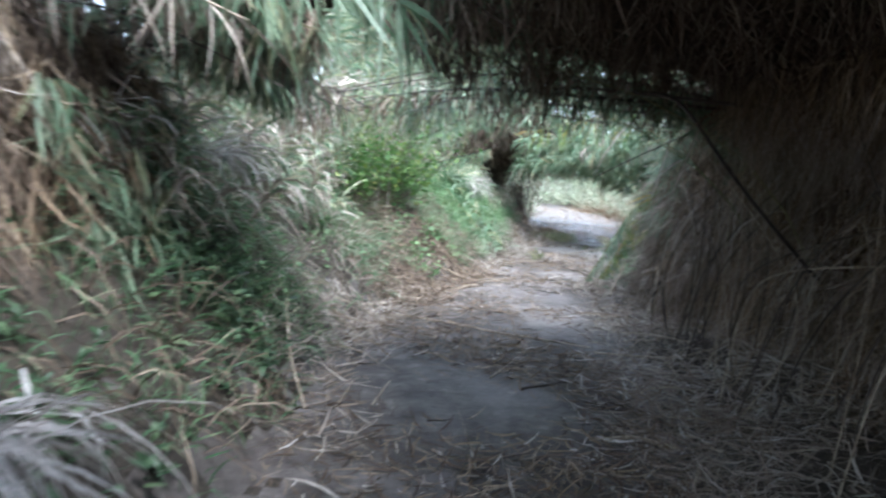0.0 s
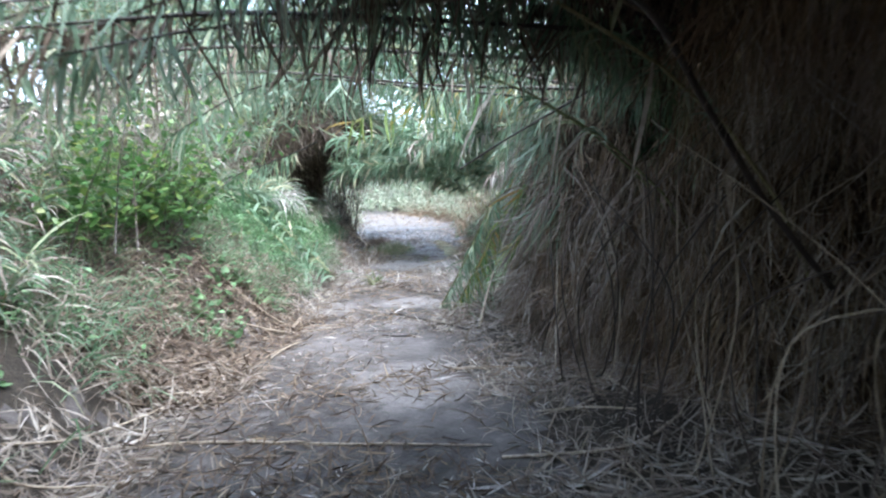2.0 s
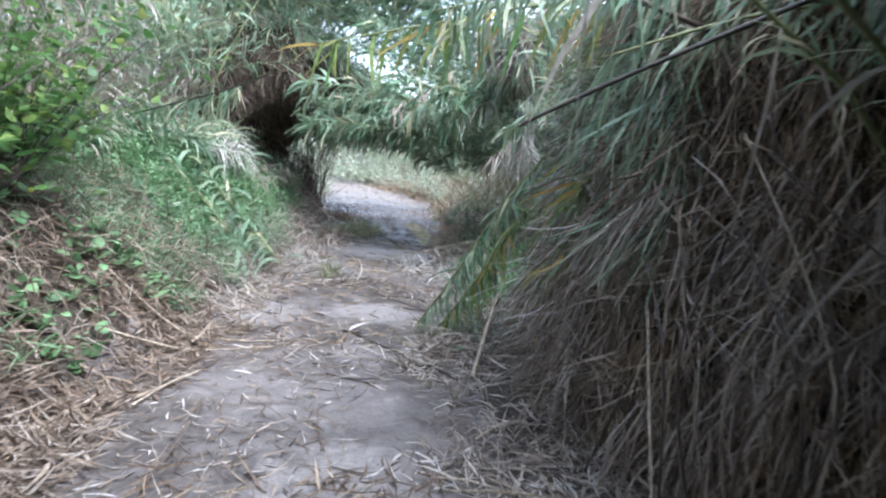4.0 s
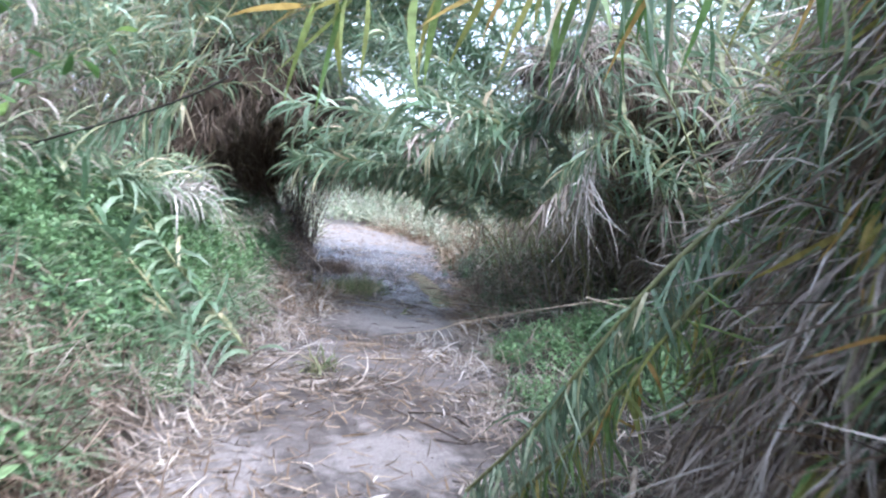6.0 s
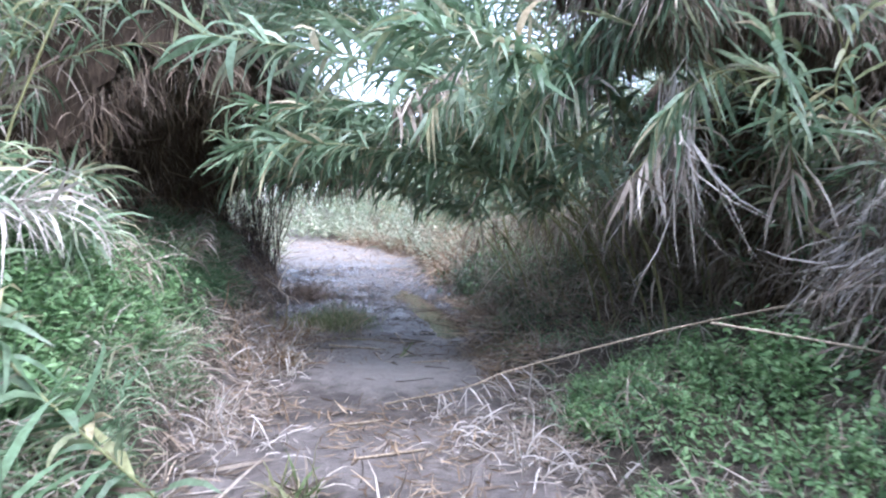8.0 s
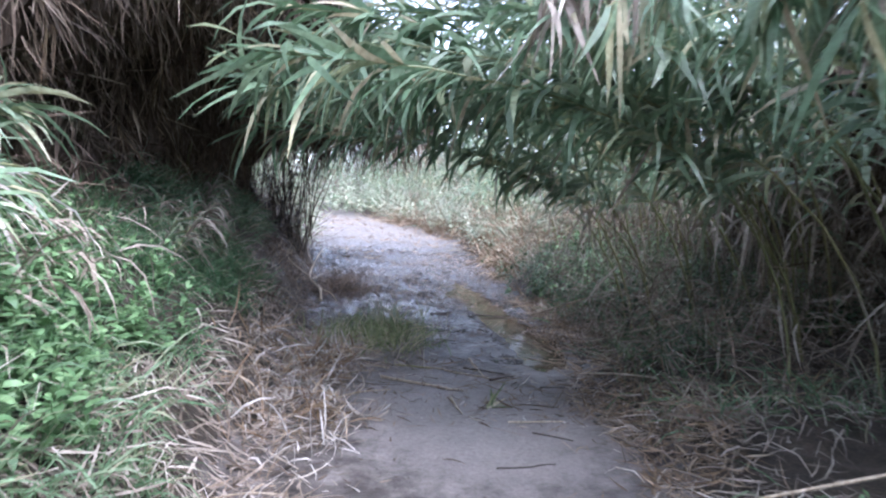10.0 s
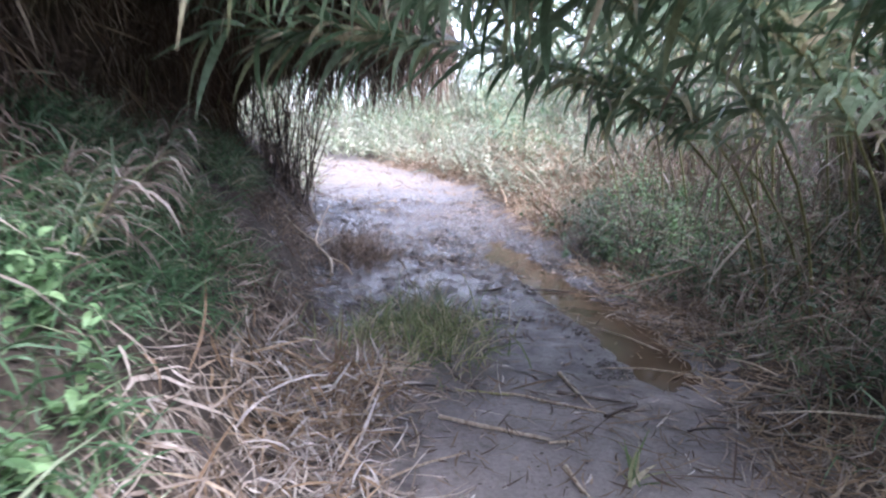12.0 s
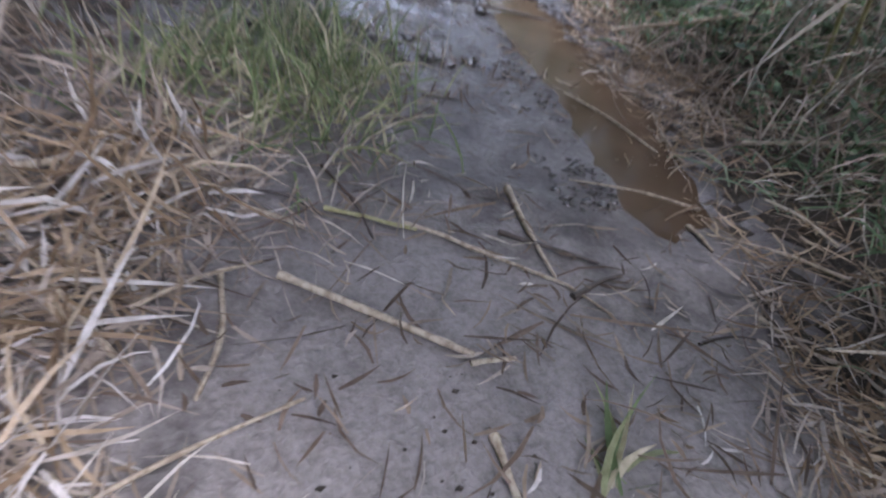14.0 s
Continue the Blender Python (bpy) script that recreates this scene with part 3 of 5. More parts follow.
hang_on(cg, cn, 2600, 0.4, 0.011, BROWN, clump, "front_straw", 0.0, 1.0, 0.0, 0.03, spread=0.6, bias=0.0, deep=1.0)
hang_on(cg, cn, 900, 0.4, 0.012, DRY, clump, "front_pale_straw", 0.35, 1.0, 0.0, 0.03, spread=0.6, bias=-0.3, deep=0.7)
hang_on(cg, cn, 700, 0.42, 0.024, GREEN, clump, "front_leaves", 0.5, 1.0, 0.0, 0.03, spread=0.7, bias=-0.4, deep=0.7)

HOLLOW = [
    (12.6, [(6.6, 0.2), (6.9, 0.9), (6.9, 1.6), (6.7, 2.1), (6.4, 2.5)]),
    (15.0, [(7.4, 0.2), (7.7, 1.0), (7.6, 1.8), (7.2, 2.4), (6.6, 2.8)]),
    (17.5, [(8.4, 0.3), (8.7, 1.0), (8.7, 1.7), (8.5, 2.3), (8.2, 2.8)]),
]
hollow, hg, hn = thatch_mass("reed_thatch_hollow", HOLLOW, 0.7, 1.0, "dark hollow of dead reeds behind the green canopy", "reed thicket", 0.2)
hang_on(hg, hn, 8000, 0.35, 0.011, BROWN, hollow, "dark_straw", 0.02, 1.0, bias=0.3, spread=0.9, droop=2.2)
hang_on(hg, hn, 4500, 0.3, 0.012, DRY, hollow, "pale_straw", 0.02, 0.7, bias=0.4, spread=0.9, droop=2.2)
hang_on(hg, hn, 3000, 0.5, 0.03, GREEN, hollow, "crown_leaves", 0.5, 1.0, 0.0, 1.0, label="green reed leaves on top", spread=0.8, bias=-0.7)

CANOPY = [
    (11.9, [(7.4, 2.2), (6.6, 3.0), (5.8, 3.3), (5.0, 3.3), (4.3, 3.1)]),
    (12.9, [(7.6, 2.2), (6.7, 3.0), (5.8, 3.3), (5.0, 3.2), (4.3, 2.95)]),
]
canopy, kg, kn = thatch_mass("reed_thatch_canopy", CANOPY, 0.22, 1.0, "thick roof of bent reeds over the dark hollow", "reed thicket", 0.14)
hang_on(kg, kn, 6000, 0.34, 0.011, BROWN, canopy, "dark_straw", 0.0, 1.0, bias=0.2, spread=0.7)
hang_on(kg, kn, 2600, 0.5, 0.013, DRY, canopy, "front_straw", 0.0, 1.0, 0.0, 0.12, bias=0.0, spread=0.5, deep=0.4, label="pale straw hanging from the roof edge")
hang_on(kg, kn, 1100, 0.4, 0.018, GREEN, canopy, "front_leaves", 0.0, 1.0, 0.0, 0.15, bias=0.0, spread=0.6, deep=0.4, label="green leaves hanging from the roof edge")
hang_on(kg, kn, 1300, 0.4, 0.026, GREEN, canopy, "edge_leaves", 0.85, 1.0, 0.0, 1.0, bias=0.1, spread=0.45)
hang_on(kg, kn, 1900, 0.42, 0.02, GREEN, canopy, "crown_leaves", 0.0, 1.0, 0.0, 1.0, bias=-0.2, deep=0.35, spread=0.9, down=0.3)
hang_on(kg, kn, 6500, 0.45, 0.014, DRY, canopy, "crown_straw", 0.0, 1.0, 0.0, 1.0, bias=-0.2, deep=0.35, spread=0.9, down=0.3)

SLOPE = [
    (8.9, [(4.6, 0.2), (4.9, 0.9), (5.4, 1.6), (6.2, 2.4), (7.4, 3.3)]),
    (11.0, [(5.3, 0.2), (5.6, 0.9), (6.1, 1.7), (6.9, 2.6), (8.2, 3.6)]),
    (13.2, [(6.5, 0.2), (6.8, 0.9), (7.0, 1.7), (7.6, 2.6), (8.8, 3.6)]),
]
slope, sg, sn = thatch_mass("reed_thatch_slope", SLOPE, 0.8, 1.0, "slope of pale dead reeds above the weeds", "reed thicket", 0.2)
hang_on(sg, sn, 9000, 0.45, 0.013, DRY, slope, "pale_straw", 0.02, 1.0, 0.0, 0.75, bias=0.3, spread=0.7, droop=2.0, label="pale hanging straw")
hang_on(sg, sn, 4200, 0.5, 0.014, PALE, slope, "bleached_straw", 0.2, 1.0, 0.0, 0.7, bias=0.35, spread=0.5, label="bleached hanging straw")
hang_on(sg, sn, 5000, 0.4, 0.013, BROWN, slope, "dark_straw", 0.02, 0.7, bias=0.25, spread=0.5)
hang_on(sg, sn, 1800, 0.45, 0.026, GREEN, slope, "green_leaves", 0.3, 1.0, bias=0.4, spread=0.6, label="green reed leaves among the straw")


# ---- living reeds ----
def reed_cane(parent, base, lean, tall, arch, leaves, leaf_len, leaf_mat, dead, cane_mat=None, first=0.3, leaf_w=0.04):
    """One arching cane with its leaves, and dead ones below."""
    lean = np.array([*lean, 0.0])
    s = np.linspace(0, 1, 10)[:, None]
    line = np.array(base) + np.array([0, 0, 1.0]) * tall * (s - 0.38 * arch * s ** 2.6) + lean * tall * (0.18 * s + arch * 0.75 * s ** 2.2)
    cane = part("cane", mesh_np("cane", *tube(line, 0.012, 0.004, 4), cane_mat or CANE_GREEN), parent)
    tan = unit(np.gradient(line, axis=0))

    def along(t):
        return np.stack([np.interp(t, s[:, 0], line[:, k]) for k in range(3)], -1), np.stack([np.interp(t, s[:, 0], tan[:, k]) for k in range(3)], -1)
    t = first + (1 - first) * np.sort(RNG.random(leaves)) ** 0.8
    p, tg_ = along(t)
    around = unit(RNG.normal(size=(leaves, 3)))
    d = tg_ * 0.85 + around * 0.7 + np.array([0, 0, 0.12])
    sets = [ribbons(p, d, leaf_len * (0.6 + 0.7 * RNG.random(leaves)), leaf_w * (0.6 + 0.6 * RNG.random(leaves)), 0.5 + 1.3 * RNG.random(leaves), 4, 0.5)]
    part("leaves", mesh_np("leaves", *gather(*sets), leaf_mat), cane)
    if dead:
        t = 0.1 + 0.55 * RNG.random(dead)
        p, tg_ = along(t)
        d = RNG.normal(size=(dead, 3)) * 0.5 + np.array([0, 0, -0.5])
        part("dead_leaves", mesh_np("dead_leaves", *ribbons(p, d, 0.5 * (0.5 + RNG.random(dead)), 0.022, 1.8, 3, 0.8), DRY), cane)
    return cane


def reed_stand(label, canes, tall, arch, leaves, leaf_mat, dead, leaf_len=0.5, spread=0.45):
    st = thing("giant_reed", (0, 0, -60), label, "reed plant", "stand of giant reeds")
    for k in range(canes):
        b = np.array([*(RNG.normal(size=2) * spread), -0.15])
        a = RNG.normal() * 0.5
        reed_cane(st, b, (math.cos(a), math.sin(a)), tall * (0.7 + 0.5 * RNG.random()), arch * (0.6 + 0.7 * RNG.random()), leaves, leaf_len, leaf_mat, dead)
    return st


GREEN_LABEL = "green giant reed with arching canes and drooping leaves"
MIXED_LABEL = "half-dried giant reed with pale hanging dead leaves"
VARIANTS = [
    reed_stand(GREEN_LABEL, 7, 4.3, 0.6, 58, GREEN, 14),
    reed_stand(GREEN_LABEL, 6, 3.4, 0.9, 56, GREEN, 16),
    reed_stand(MIXED_LABEL, 6, 3.2, 0.8, 36, GREEN, 50),
    reed_stand(MIXED_LABEL, 7, 2.6, 1.0, 28, DRY, 46),
]


def plant(kind, x, y, face, size=1.0, dz=0.0):
    """A copy of a reed stand, whose canes arch towards the bearing face (degrees, 0 along x)."""
    z = float(height(x, y)) + dz
    m = Matrix.Translation((x, y, z)) @ Matrix.Rotation(radians(face), 4, "Z") @ Matrix.Diagonal((size, size, size, 1))
    return copy_thing(VARIANTS[kind], m)


def row_of_reeds(n, y0, y1, offset, side, face, kinds, size=(0.85, 1.2), seed=1):
    r = random.Random(seed)
    for k in range(n):
        y = y0 + (y1 - y0) * (k + r.random() * 0.8) / n
        o = r.uniform(*offset)
        x = float(left_edge(y)) - o if side < 0 else float(right_edge(y)) + o
        plant(r.choice(kinds), x, y, face + r.uniform(-35, 35), r.uniform(*size))


row_of_reeds(14, 1.5, 12.0, (1.7, 2.6), -1, 0, (1, 2, 2, 3), (0.55, 0.8), 2)
row_of_reeds(15, -2.0, 14.0, (3.0, 5.5), -1, 0, (0, 1, 2), (0.9, 1.3), 3)
row_of_reeds(8, 12.5, 16.5, (2.0, 3.4), -1, 0, (1, 2, 1), (0.5, 0.75), 4)
row_of_reeds(18, 12.0, 24.0, (3.2, 6.0), -1, 0, (0, 1, 2), (1.0, 1.35), 5)
row_of_reeds(14, 9.5, 20.0, (2.9, 4.2), 1, 180, (1, 1, 2), (0.8, 1.05), 6)
row_of_reeds(17, 6.0, 24.0, (4.6, 7.0), 1, 180, (0, 1, 2), (1.0, 1.4), 7)
row_of_reeds(14, 20.0, 40.0, (1.6, 3.5), 1, 180, (1, 2), (0.55, 0.75), 14)
row_of_reeds(20, 22.0, 42.0, (4.0, 10.0), 1, 180, (0, 1, 2), (0.9, 1.3), 8)
row_of_reeds(8, 26.0, 50.0, (1.5, 5.0), -1, 0, (0, 1), (0.9, 1.3), 9)
row_of_reeds(12, -5.0, 6.0, (2.4, 5.0), 1, 180, (0, 1, 2), (1.0, 1.3), 10)
row_of_reeds(9, 0.0, 30.0, (6.0, 10.0), -1, 0, (0, 1), (1.2, 1.6), 11)
row_of_reeds(9, 4.0, 34.0, (8.5, 13.0), 1, 180, (0, 1), (1.2, 1.6), 12)
for k in range(14):
    plant((0, 0, 1)[k % 3], -6.5 + 0.5 * k, 27.0 + 2.5 * math.sin(k * 2.1), 300, 1.7)
for k in range(16):
    plant((0, 1, 2)[k % 3], 2.5 + 0.85 * k, 43.5 + 2.0 * math.sin(k * 1.9), 270, 1.0)
for k in range(14):
    plant(k % 3, 1.0 + 1.1 * k, 58.0 + 3.0 * math.sin(k * 1.7), 270, 1.3)
for k in range(12):
    plant(k % 3, 11.2 + 0.55 * k, 29.0 + 3.5 * math.sin(k * 1.3) + 0.2 * k, 200, 0.8 + 0.04 * k)
for k in range(9):
    plant((0, 0, 1)[k % 3], -0.6 + 0.22 * k, 16.5 + 0.85 * k, -10 + 8 * (k % 3), 1.45 + 0.05 * (k % 4))
for v in VARIANTS:
    for o in (*v.children_recursive, v):
        bpy.data.objects.remove(o)


def leaning_reed(label, canes, wide):
    """Single reeds that hang over the path: each cane given by base, lean, height, arch."""
    st = thing("overhanging_reed", canes[0][0], label, "reed plant", "reeds over the path")
    for base, lean, tall, arch, leaves, ln, m, dead in canes:
        b = np.array(base) - np.array(canes[0][0])
        reed_cane(st, b, lean, tall, arch, leaves, ln, m, dead, first=0.42, leaf_w=wide)
    return st


def over_path(n, x0, x1, y0, y1, reach, top, leaves, seed, m, label, ln=0.5, wide=0.04):
    """Reeds rooted on the right whose tops sweep left over the path."""
    r = random.Random(seed)
    for k in range(n):
        x, y = r.uniform(x0, x1), r.uniform(y0, y1)
        z = float(height(x, y))
        a = radians(180 + r.uniform(-22, 22))
        tall = r.uniform(*top)
        leaning_reed(label, [((x, y, z - 0.1), (math.cos(a), math.sin(a)), tall, r.uniform(*reach), leaves, ln, m, 8)], wide)


over_path(22, 5.7, 6.9, 12.9, 16.4, (1.08, 1.3), (3.4, 4.0), 150, 21, GREEN, "green giant reed arching low over the path", 0.44, 0.045)
over_path(14, 6.8, 8.2, 14.4, 20.0, (0.65, 0.8), (6.4, 7.4), 210, 28, GREEN, "tall green giant reed leaning high over the path", 0.6, 0.05)
over_path(3, 6.0, 7.2, 13.2, 16.2, (0.85, 1.0), (4.8, 5.4), 170, 44, GREEN, "green giant reed arching over the path", 0.46, 0.036)
over_path(8, 6.2, 8.0, 13.5, 17.5, (0.6, 0.85), (5.0, 6.0), 150, 25, GREEN, "tall green giant reed leaning towards the path", 0.48)
over_path(5, 7.0, 8.4, 17.0, 21.0, (0.7, 0.95), (4.2, 5.2), 100, 22, GREEN, "green giant reed arching low over the path")
over_path(5, 4.8, 5.8, 8.0, 10.6, (0.62, 0.8), (5.0, 6.0), 120, 33, GREEN, "tall green giant reed leaning high over the path", 0.5, 0.04)
over_path(3, 2.8, 3.4, 4.6, 5.6, (1.1, 1.25), (3.8, 4.2), 70, 24, GREEN, "green reed bent over the path as a roof", 0.26, 0.02)
over_path(4, 7.0, 8.6, 11.0, 13.0, (0.35, 0.6), (4.6, 5.6), 110, 27, GREEN, "tall green giant reed leaning towards the path", 0.48)

r = random.Random(91)
for k in range(14):
    x, y = r.uniform(-1.4, 0.2), 13.8 + 0.36 * k
    leaning_reed("tall green giant reed leaning high over the path", [((x, y, float(height(x, y)) - 0.1), (1.0, r.uniform(-0.25, 0.25)), r.uniform(5.6, 6.6) + 1.6 * (k % 2), r.uniform(0.6, 0.85), 200, 0.5, GREEN, 8)], 0.04)


# ---- grass, weeds and litter ----
def clumpy(x, y, f=1.4, cut=0.0):
    return (np.sin(x * f * 1.7 + 2 * np.sin(y * f)) + np.sin(y * f * 2.3 + x * f) + RNG.normal(size=len(x)) * 0.7) > cut


def strip(n, y0, y1, lo, hi, side, cut, f=1.4):
    """Points on a strip lo..hi metres beyond the path's left (-1) or right (1) edge, in uneven clumps."""
    y = y0 + (y1 - y0) * RNG.random(n)
    d = lo + (hi - lo) * RNG.random(n) + 0.1 * np.sin(y * 5.0)
    x = left_edge(y) - d if side < 0 else right_edge(y) + d
    ok = clumpy(x, y, f, cut)
    return x[ok], y[ok]


def grass(name, n, y0, y1, lo, hi, side, length, width, material, label, cut=-0.3, droop=1.4, seg=3, upright=1.0):
    x, y = strip(n, y0, y1, lo, hi, side, cut)
    base = np.stack([x, y, height(x, y) - 0.02], -1)
    d0 = RNG.normal(size=(len(x), 3)) * 0.55 + np.array([-0.35 * side, 0, upright])
    v, q = ribbons(base, d0, length * (0.4 + RNG.random(len(x))), width * (0.6 + 0.8 * RNG.random(len(x))), droop * (0.3 + RNG.random(len(x))), seg)
    v[:, 2] = np.maximum(v[:, 2], height(v[:, 0], v[:, 1]) - 0.02)
    return thing(name, label=label, category="grass", kind="stuff", me=mesh_np(name, v, q, material))


# The near bank's shade is put into this grass colour.
grass("bank_grass", 3600, 0.5, 4.5, 0.0, 2.2, -1, 0.24, 0.009, SHADED_GRASS, "green grass on the shaded bank", -0.8)
grass("bank_grass", 8500, 4.2, 8.2, 0.1, 2.3, -1, 0.36, 0.011, GRASS, "green grass on the earth bank", 0.1)
grass("bank_straw", 2600, -1, 4.2, 0.0, 2.6, -1, 0.4, 0.011, BROWN, "brown dead grass on the shaded bank", 0.0, 2.0)
grass("bank_straw", 4500, 4.6, 7.6, -0.05, 2.6, -1, 0.4, 0.011, DRY, "dry straw-coloured grass on the bank", -0.3, 2.4)
grass("bank_straw", 2200, 7.4, 11, 0.1, 2.6, -1, 0.36, 0.010, DRY, "dry straw-coloured grass on the bank", 0.2, 2.4)
grass("bank_straw", 6500, 7.0, 10.6, -0.05, 2.2, -1, 0.3, 0.009, BROWN, "brown dead grass on the bank", -0.3, 2.4)
# Darker grass tones here stand in for the overhang's shade.
grass("bank_grass", 9500, 14.0, 17.2, 0.4, 2.0, -1, 0.24, 0.009, SHADED_GRASS, "fine grass under the thicket, darkened in colour for its shade", -1.2)
grass("bank_grass", 17000, 9.5, 14.6, 0.15, 2.2, -1, 0.26, 0.011, GRASS, "lush green grass on the bank beside the path", -1.2)
grass("bank_straw", 6000, 11, 18, -0.15, 1.8, -1, 0.34, 0.009, DRY, "dry straw-coloured grass on the bank", 0.3, 2.2)
grass("bank_grass", 6000, 16.6, 22, 0.75, 1.9, -1, 0.3, 0.012, GRASS, "green grass on the shaded bank", -0.6)
grass("bank_straw", 4500, 16.5, 23, 0.0, 1.6, -1, 0.26, 0.010, BROWN, "brown dead grass on the shaded bank", -0.6, 2.4)
grass("verge_grass", 14000, 8.5, 24, 0.15, 3.0, 1, 0.3, 0.011, GRASS, "sparse green grass along the path", 0.2)
grass("verge_straw", 12000, 8, 14.2, -0.15, 2.8, 1, 0.32, 0.010, DRY, "tangled dead grass along the path", -0.4, 2.4, 3, 0.45)
grass("verge_straw", 9000, 13.8, 24, -0.1, 2.8, 1, 0.3, 0.010, RUST, "tangled brown dead grass along the path", -0.2, 2.4, 3, 0.45)
grass("verge_straw", 16000, 0, 9, -0.35, 1.6, 1, 0.26, 0.009, DRY, "tangled dead grass along the path", -0.8, 2.4, 3, 0.35)
grass("far_bank_grass", 9000, 23, 46, 0.6, 7.0, 1, 1.1, 0.035, FAR_HAZED_GREEN, "pale green tall grass in the open", -0.4, 1.4)
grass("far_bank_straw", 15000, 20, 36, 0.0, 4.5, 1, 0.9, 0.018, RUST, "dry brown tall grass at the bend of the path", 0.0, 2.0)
grass("far_bank_grass", 9000, 25, 55, 0.0, 5.0, -1, 0.7, 0.035, FAR_HAZED_GREEN, "pale green tall grass in the open", -0.6, 1.0)


def leafy(base, up, h, leaf, rows, wide=0.42):
    n = len(base)
    sets = [ribbons(base, up, h, 0.006, 0.1, 2)]
    for k in range(rows):
        f = 0.2 + 0.8 * k / max(rows - 1, 1)
        p = base + up * (h * f)[:, None]
        a = k * 1.571 * 0.9 + RNG.random(n) * 1.2
        d0 = np.stack([np.cos(a), np.sin(a), 0.35 + 0.3 * RNG.normal(size=n)], -1)
        size = leaf * (1.15 - 0.55 * f) * (0.7 + 0.6 * RNG.random(n))
        sets.append(ribbons(p, d0, size, size * wide, 0.9 * RNG.random(n), 3, 0.25))
    return gather(*sets)


def weeds(name, n, y0, y1, lo, hi, side, tall, leaf, label, cut=-0.6, material=None, rows=9, wide=0.42):
    """Leafy low plants: stems with pointed leaves."""
    x, y = strip(n, y0, y1, lo, hi, side, cut, 1.0)
    n = len(x)
    base = np.stack([x, y, height(x, y) - 0.02], -1)
    up = unit(RNG.normal(size=(n, 3)) * 0.25 + np.array([-0.15 * side, 0, 1.0]))
    return thing(name, label=label, category="weeds", kind="stuff", me=mesh_np(name, *leafy(base, up, tall * (0.5 + 0.8 * RNG.random(n)), leaf, rows, wide), material or WEED))


# Leaf of the dark bushes; on the near bank it darkens weeds for shade.
DARK_SHADED_LEAF = blade_material("dark_bush_and_shade_leaf", [(0.0, (0.045, 0.085, 0.045)), (0.6, (0.09, 0.15, 0.08)), (1.0, (0.17, 0.25, 0.13))], 0.4, 0.35)
weeds("bank_weeds", 2300, 10.0, 15.2, 0.4, 1.9, -1, 0.3, 0.085, "fresh green leafy weeds covering the bank", -1.0)
# Shade on these weeds is painted by the darker leaf colour.
weeds("bank_weeds", 1050, -0.5, 4.4, 0.15, 1.8, -1, 0.3, 0.09, "green leafy weeds on the shaded bank", -0.4, DARK_SHADED_LEAF)
weeds("bank_weeds", 330, 3.5, 7.6, 0.3, 2.2, -1, 0.32, 0.09, "green leafy weeds on the shaded bank", -0.2)
weeds("verge_weeds", 1000, 10.0, 12.8, 0.25, 1.6, 1, 0.2, 0.06, "low patch of small-leaved green weeds", -1.5)
weeds("verge_weeds", 700, 8.5, 12.0, 1.2, 2.6, 1, 0.4, 0.10, "blue-green leafy weeds under the reeds", -0.2)
weeds("verge_weeds", 1000, 14.5, 22.0, 0.45, 2.8, 1, 0.45, 0.08, "dark green leafy weeds under the reeds", -0.4, DARK_SHADED_LEAF)
weeds("bank_weeds", 60, 8.2, 9.8, 0.1, 0.9, -1, 0.26, 0.13, "broad-leaved green weeds among sticks", -0.8, None, 4, 0.7)
weeds("far_bushes", 1500, 23.0, 36.0, 0.2, 5.5, 1, 1.1, 0.17, "pale green leafy bushes beyond the bend", -0.5, FAR_HAZED_GREEN, 12, 0.4)


def brush_band(name, n, x0, x1, y0, y1, tall, leaf, material, label, wide=0.3):
    """A ragged belt of bushes across the view beyond the bend."""
    x, y = x0 + (x1 - x0) * RNG.random(n), y0 + (y1 - y0) * RNG.random(n)
    ok = clumpy(x, y, 0.8, -0.7)
    x, y = x[ok], y[ok]
    base = np.stack([x, y, height(x, y) - 0.05], -1)
    up = unit(RNG.normal(size=(len(x), 3)) * 0.3 + np.array([0, 0, 1.0]))
    h = tall * (0.5 + 0.6 * RNG.random(len(x))) * (0.75 + 0.35 * np.sin(x * 1.3 + y))
    thing(name, label=label, category="bushes", kind="stuff", me=mesh_np(name, *leafy(base, up, h, leaf, 14, wide), material))


# Distance haze comes only from the paled leaf colour.
brush_band("far_bushes", 900, 3.5, 17.0, 36.0, 44.0, 2.6, 0.3, FAR_HAZED_GREEN, "green bushes closing the view, haze put into their pale colour")
brush_band("far_brown_bushes", 420, 9.0, 18.0, 28.0, 37.0, 2.2, 0.3, RUST, "dry brown bushes beyond the bend", 0.12)


def tangle(name, n, y0, y1, lo, hi, side, top, length, width, material, label):
    """Thin dead twigs and stems caught at all angles in the undergrowth."""
    x, y = strip(n, y0, y1, lo, hi, side, -0.4, 1.3)
    m = len(x)
    base = np.stack([x, y, height(x, y) + top * RNG.random(m) ** 1.6], -1)
    d0 = RNG.normal(size=(m, 3)) * np.array([1, 1, 0.7])
    v, q = ribbons(base, d0, length * (0.4 + RNG.random(m)), width, 0.8 * RNG.random(m), 3)
    v[:, 2] = np.maximum(v[:, 2], height(v[:, 0], v[:, 1]) + 0.005)
    thing(name, label=label, category="dead twigs", kind="stuff", me=mesh_np(name, v, q, material))


tangle("dead_twigs", 6500, 13.8, 21.0, 0.15, 2.8, 1, 0.55, 0.4, 0.009, DRY, "tangled grey dead twigs under the reeds")
tangle("dead_twigs", 4000, 13.8, 22.0, 0.3, 3.2, 1, 1.0, 0.45, 0.008, BROWN, "tangled brown dead twigs under the reeds")
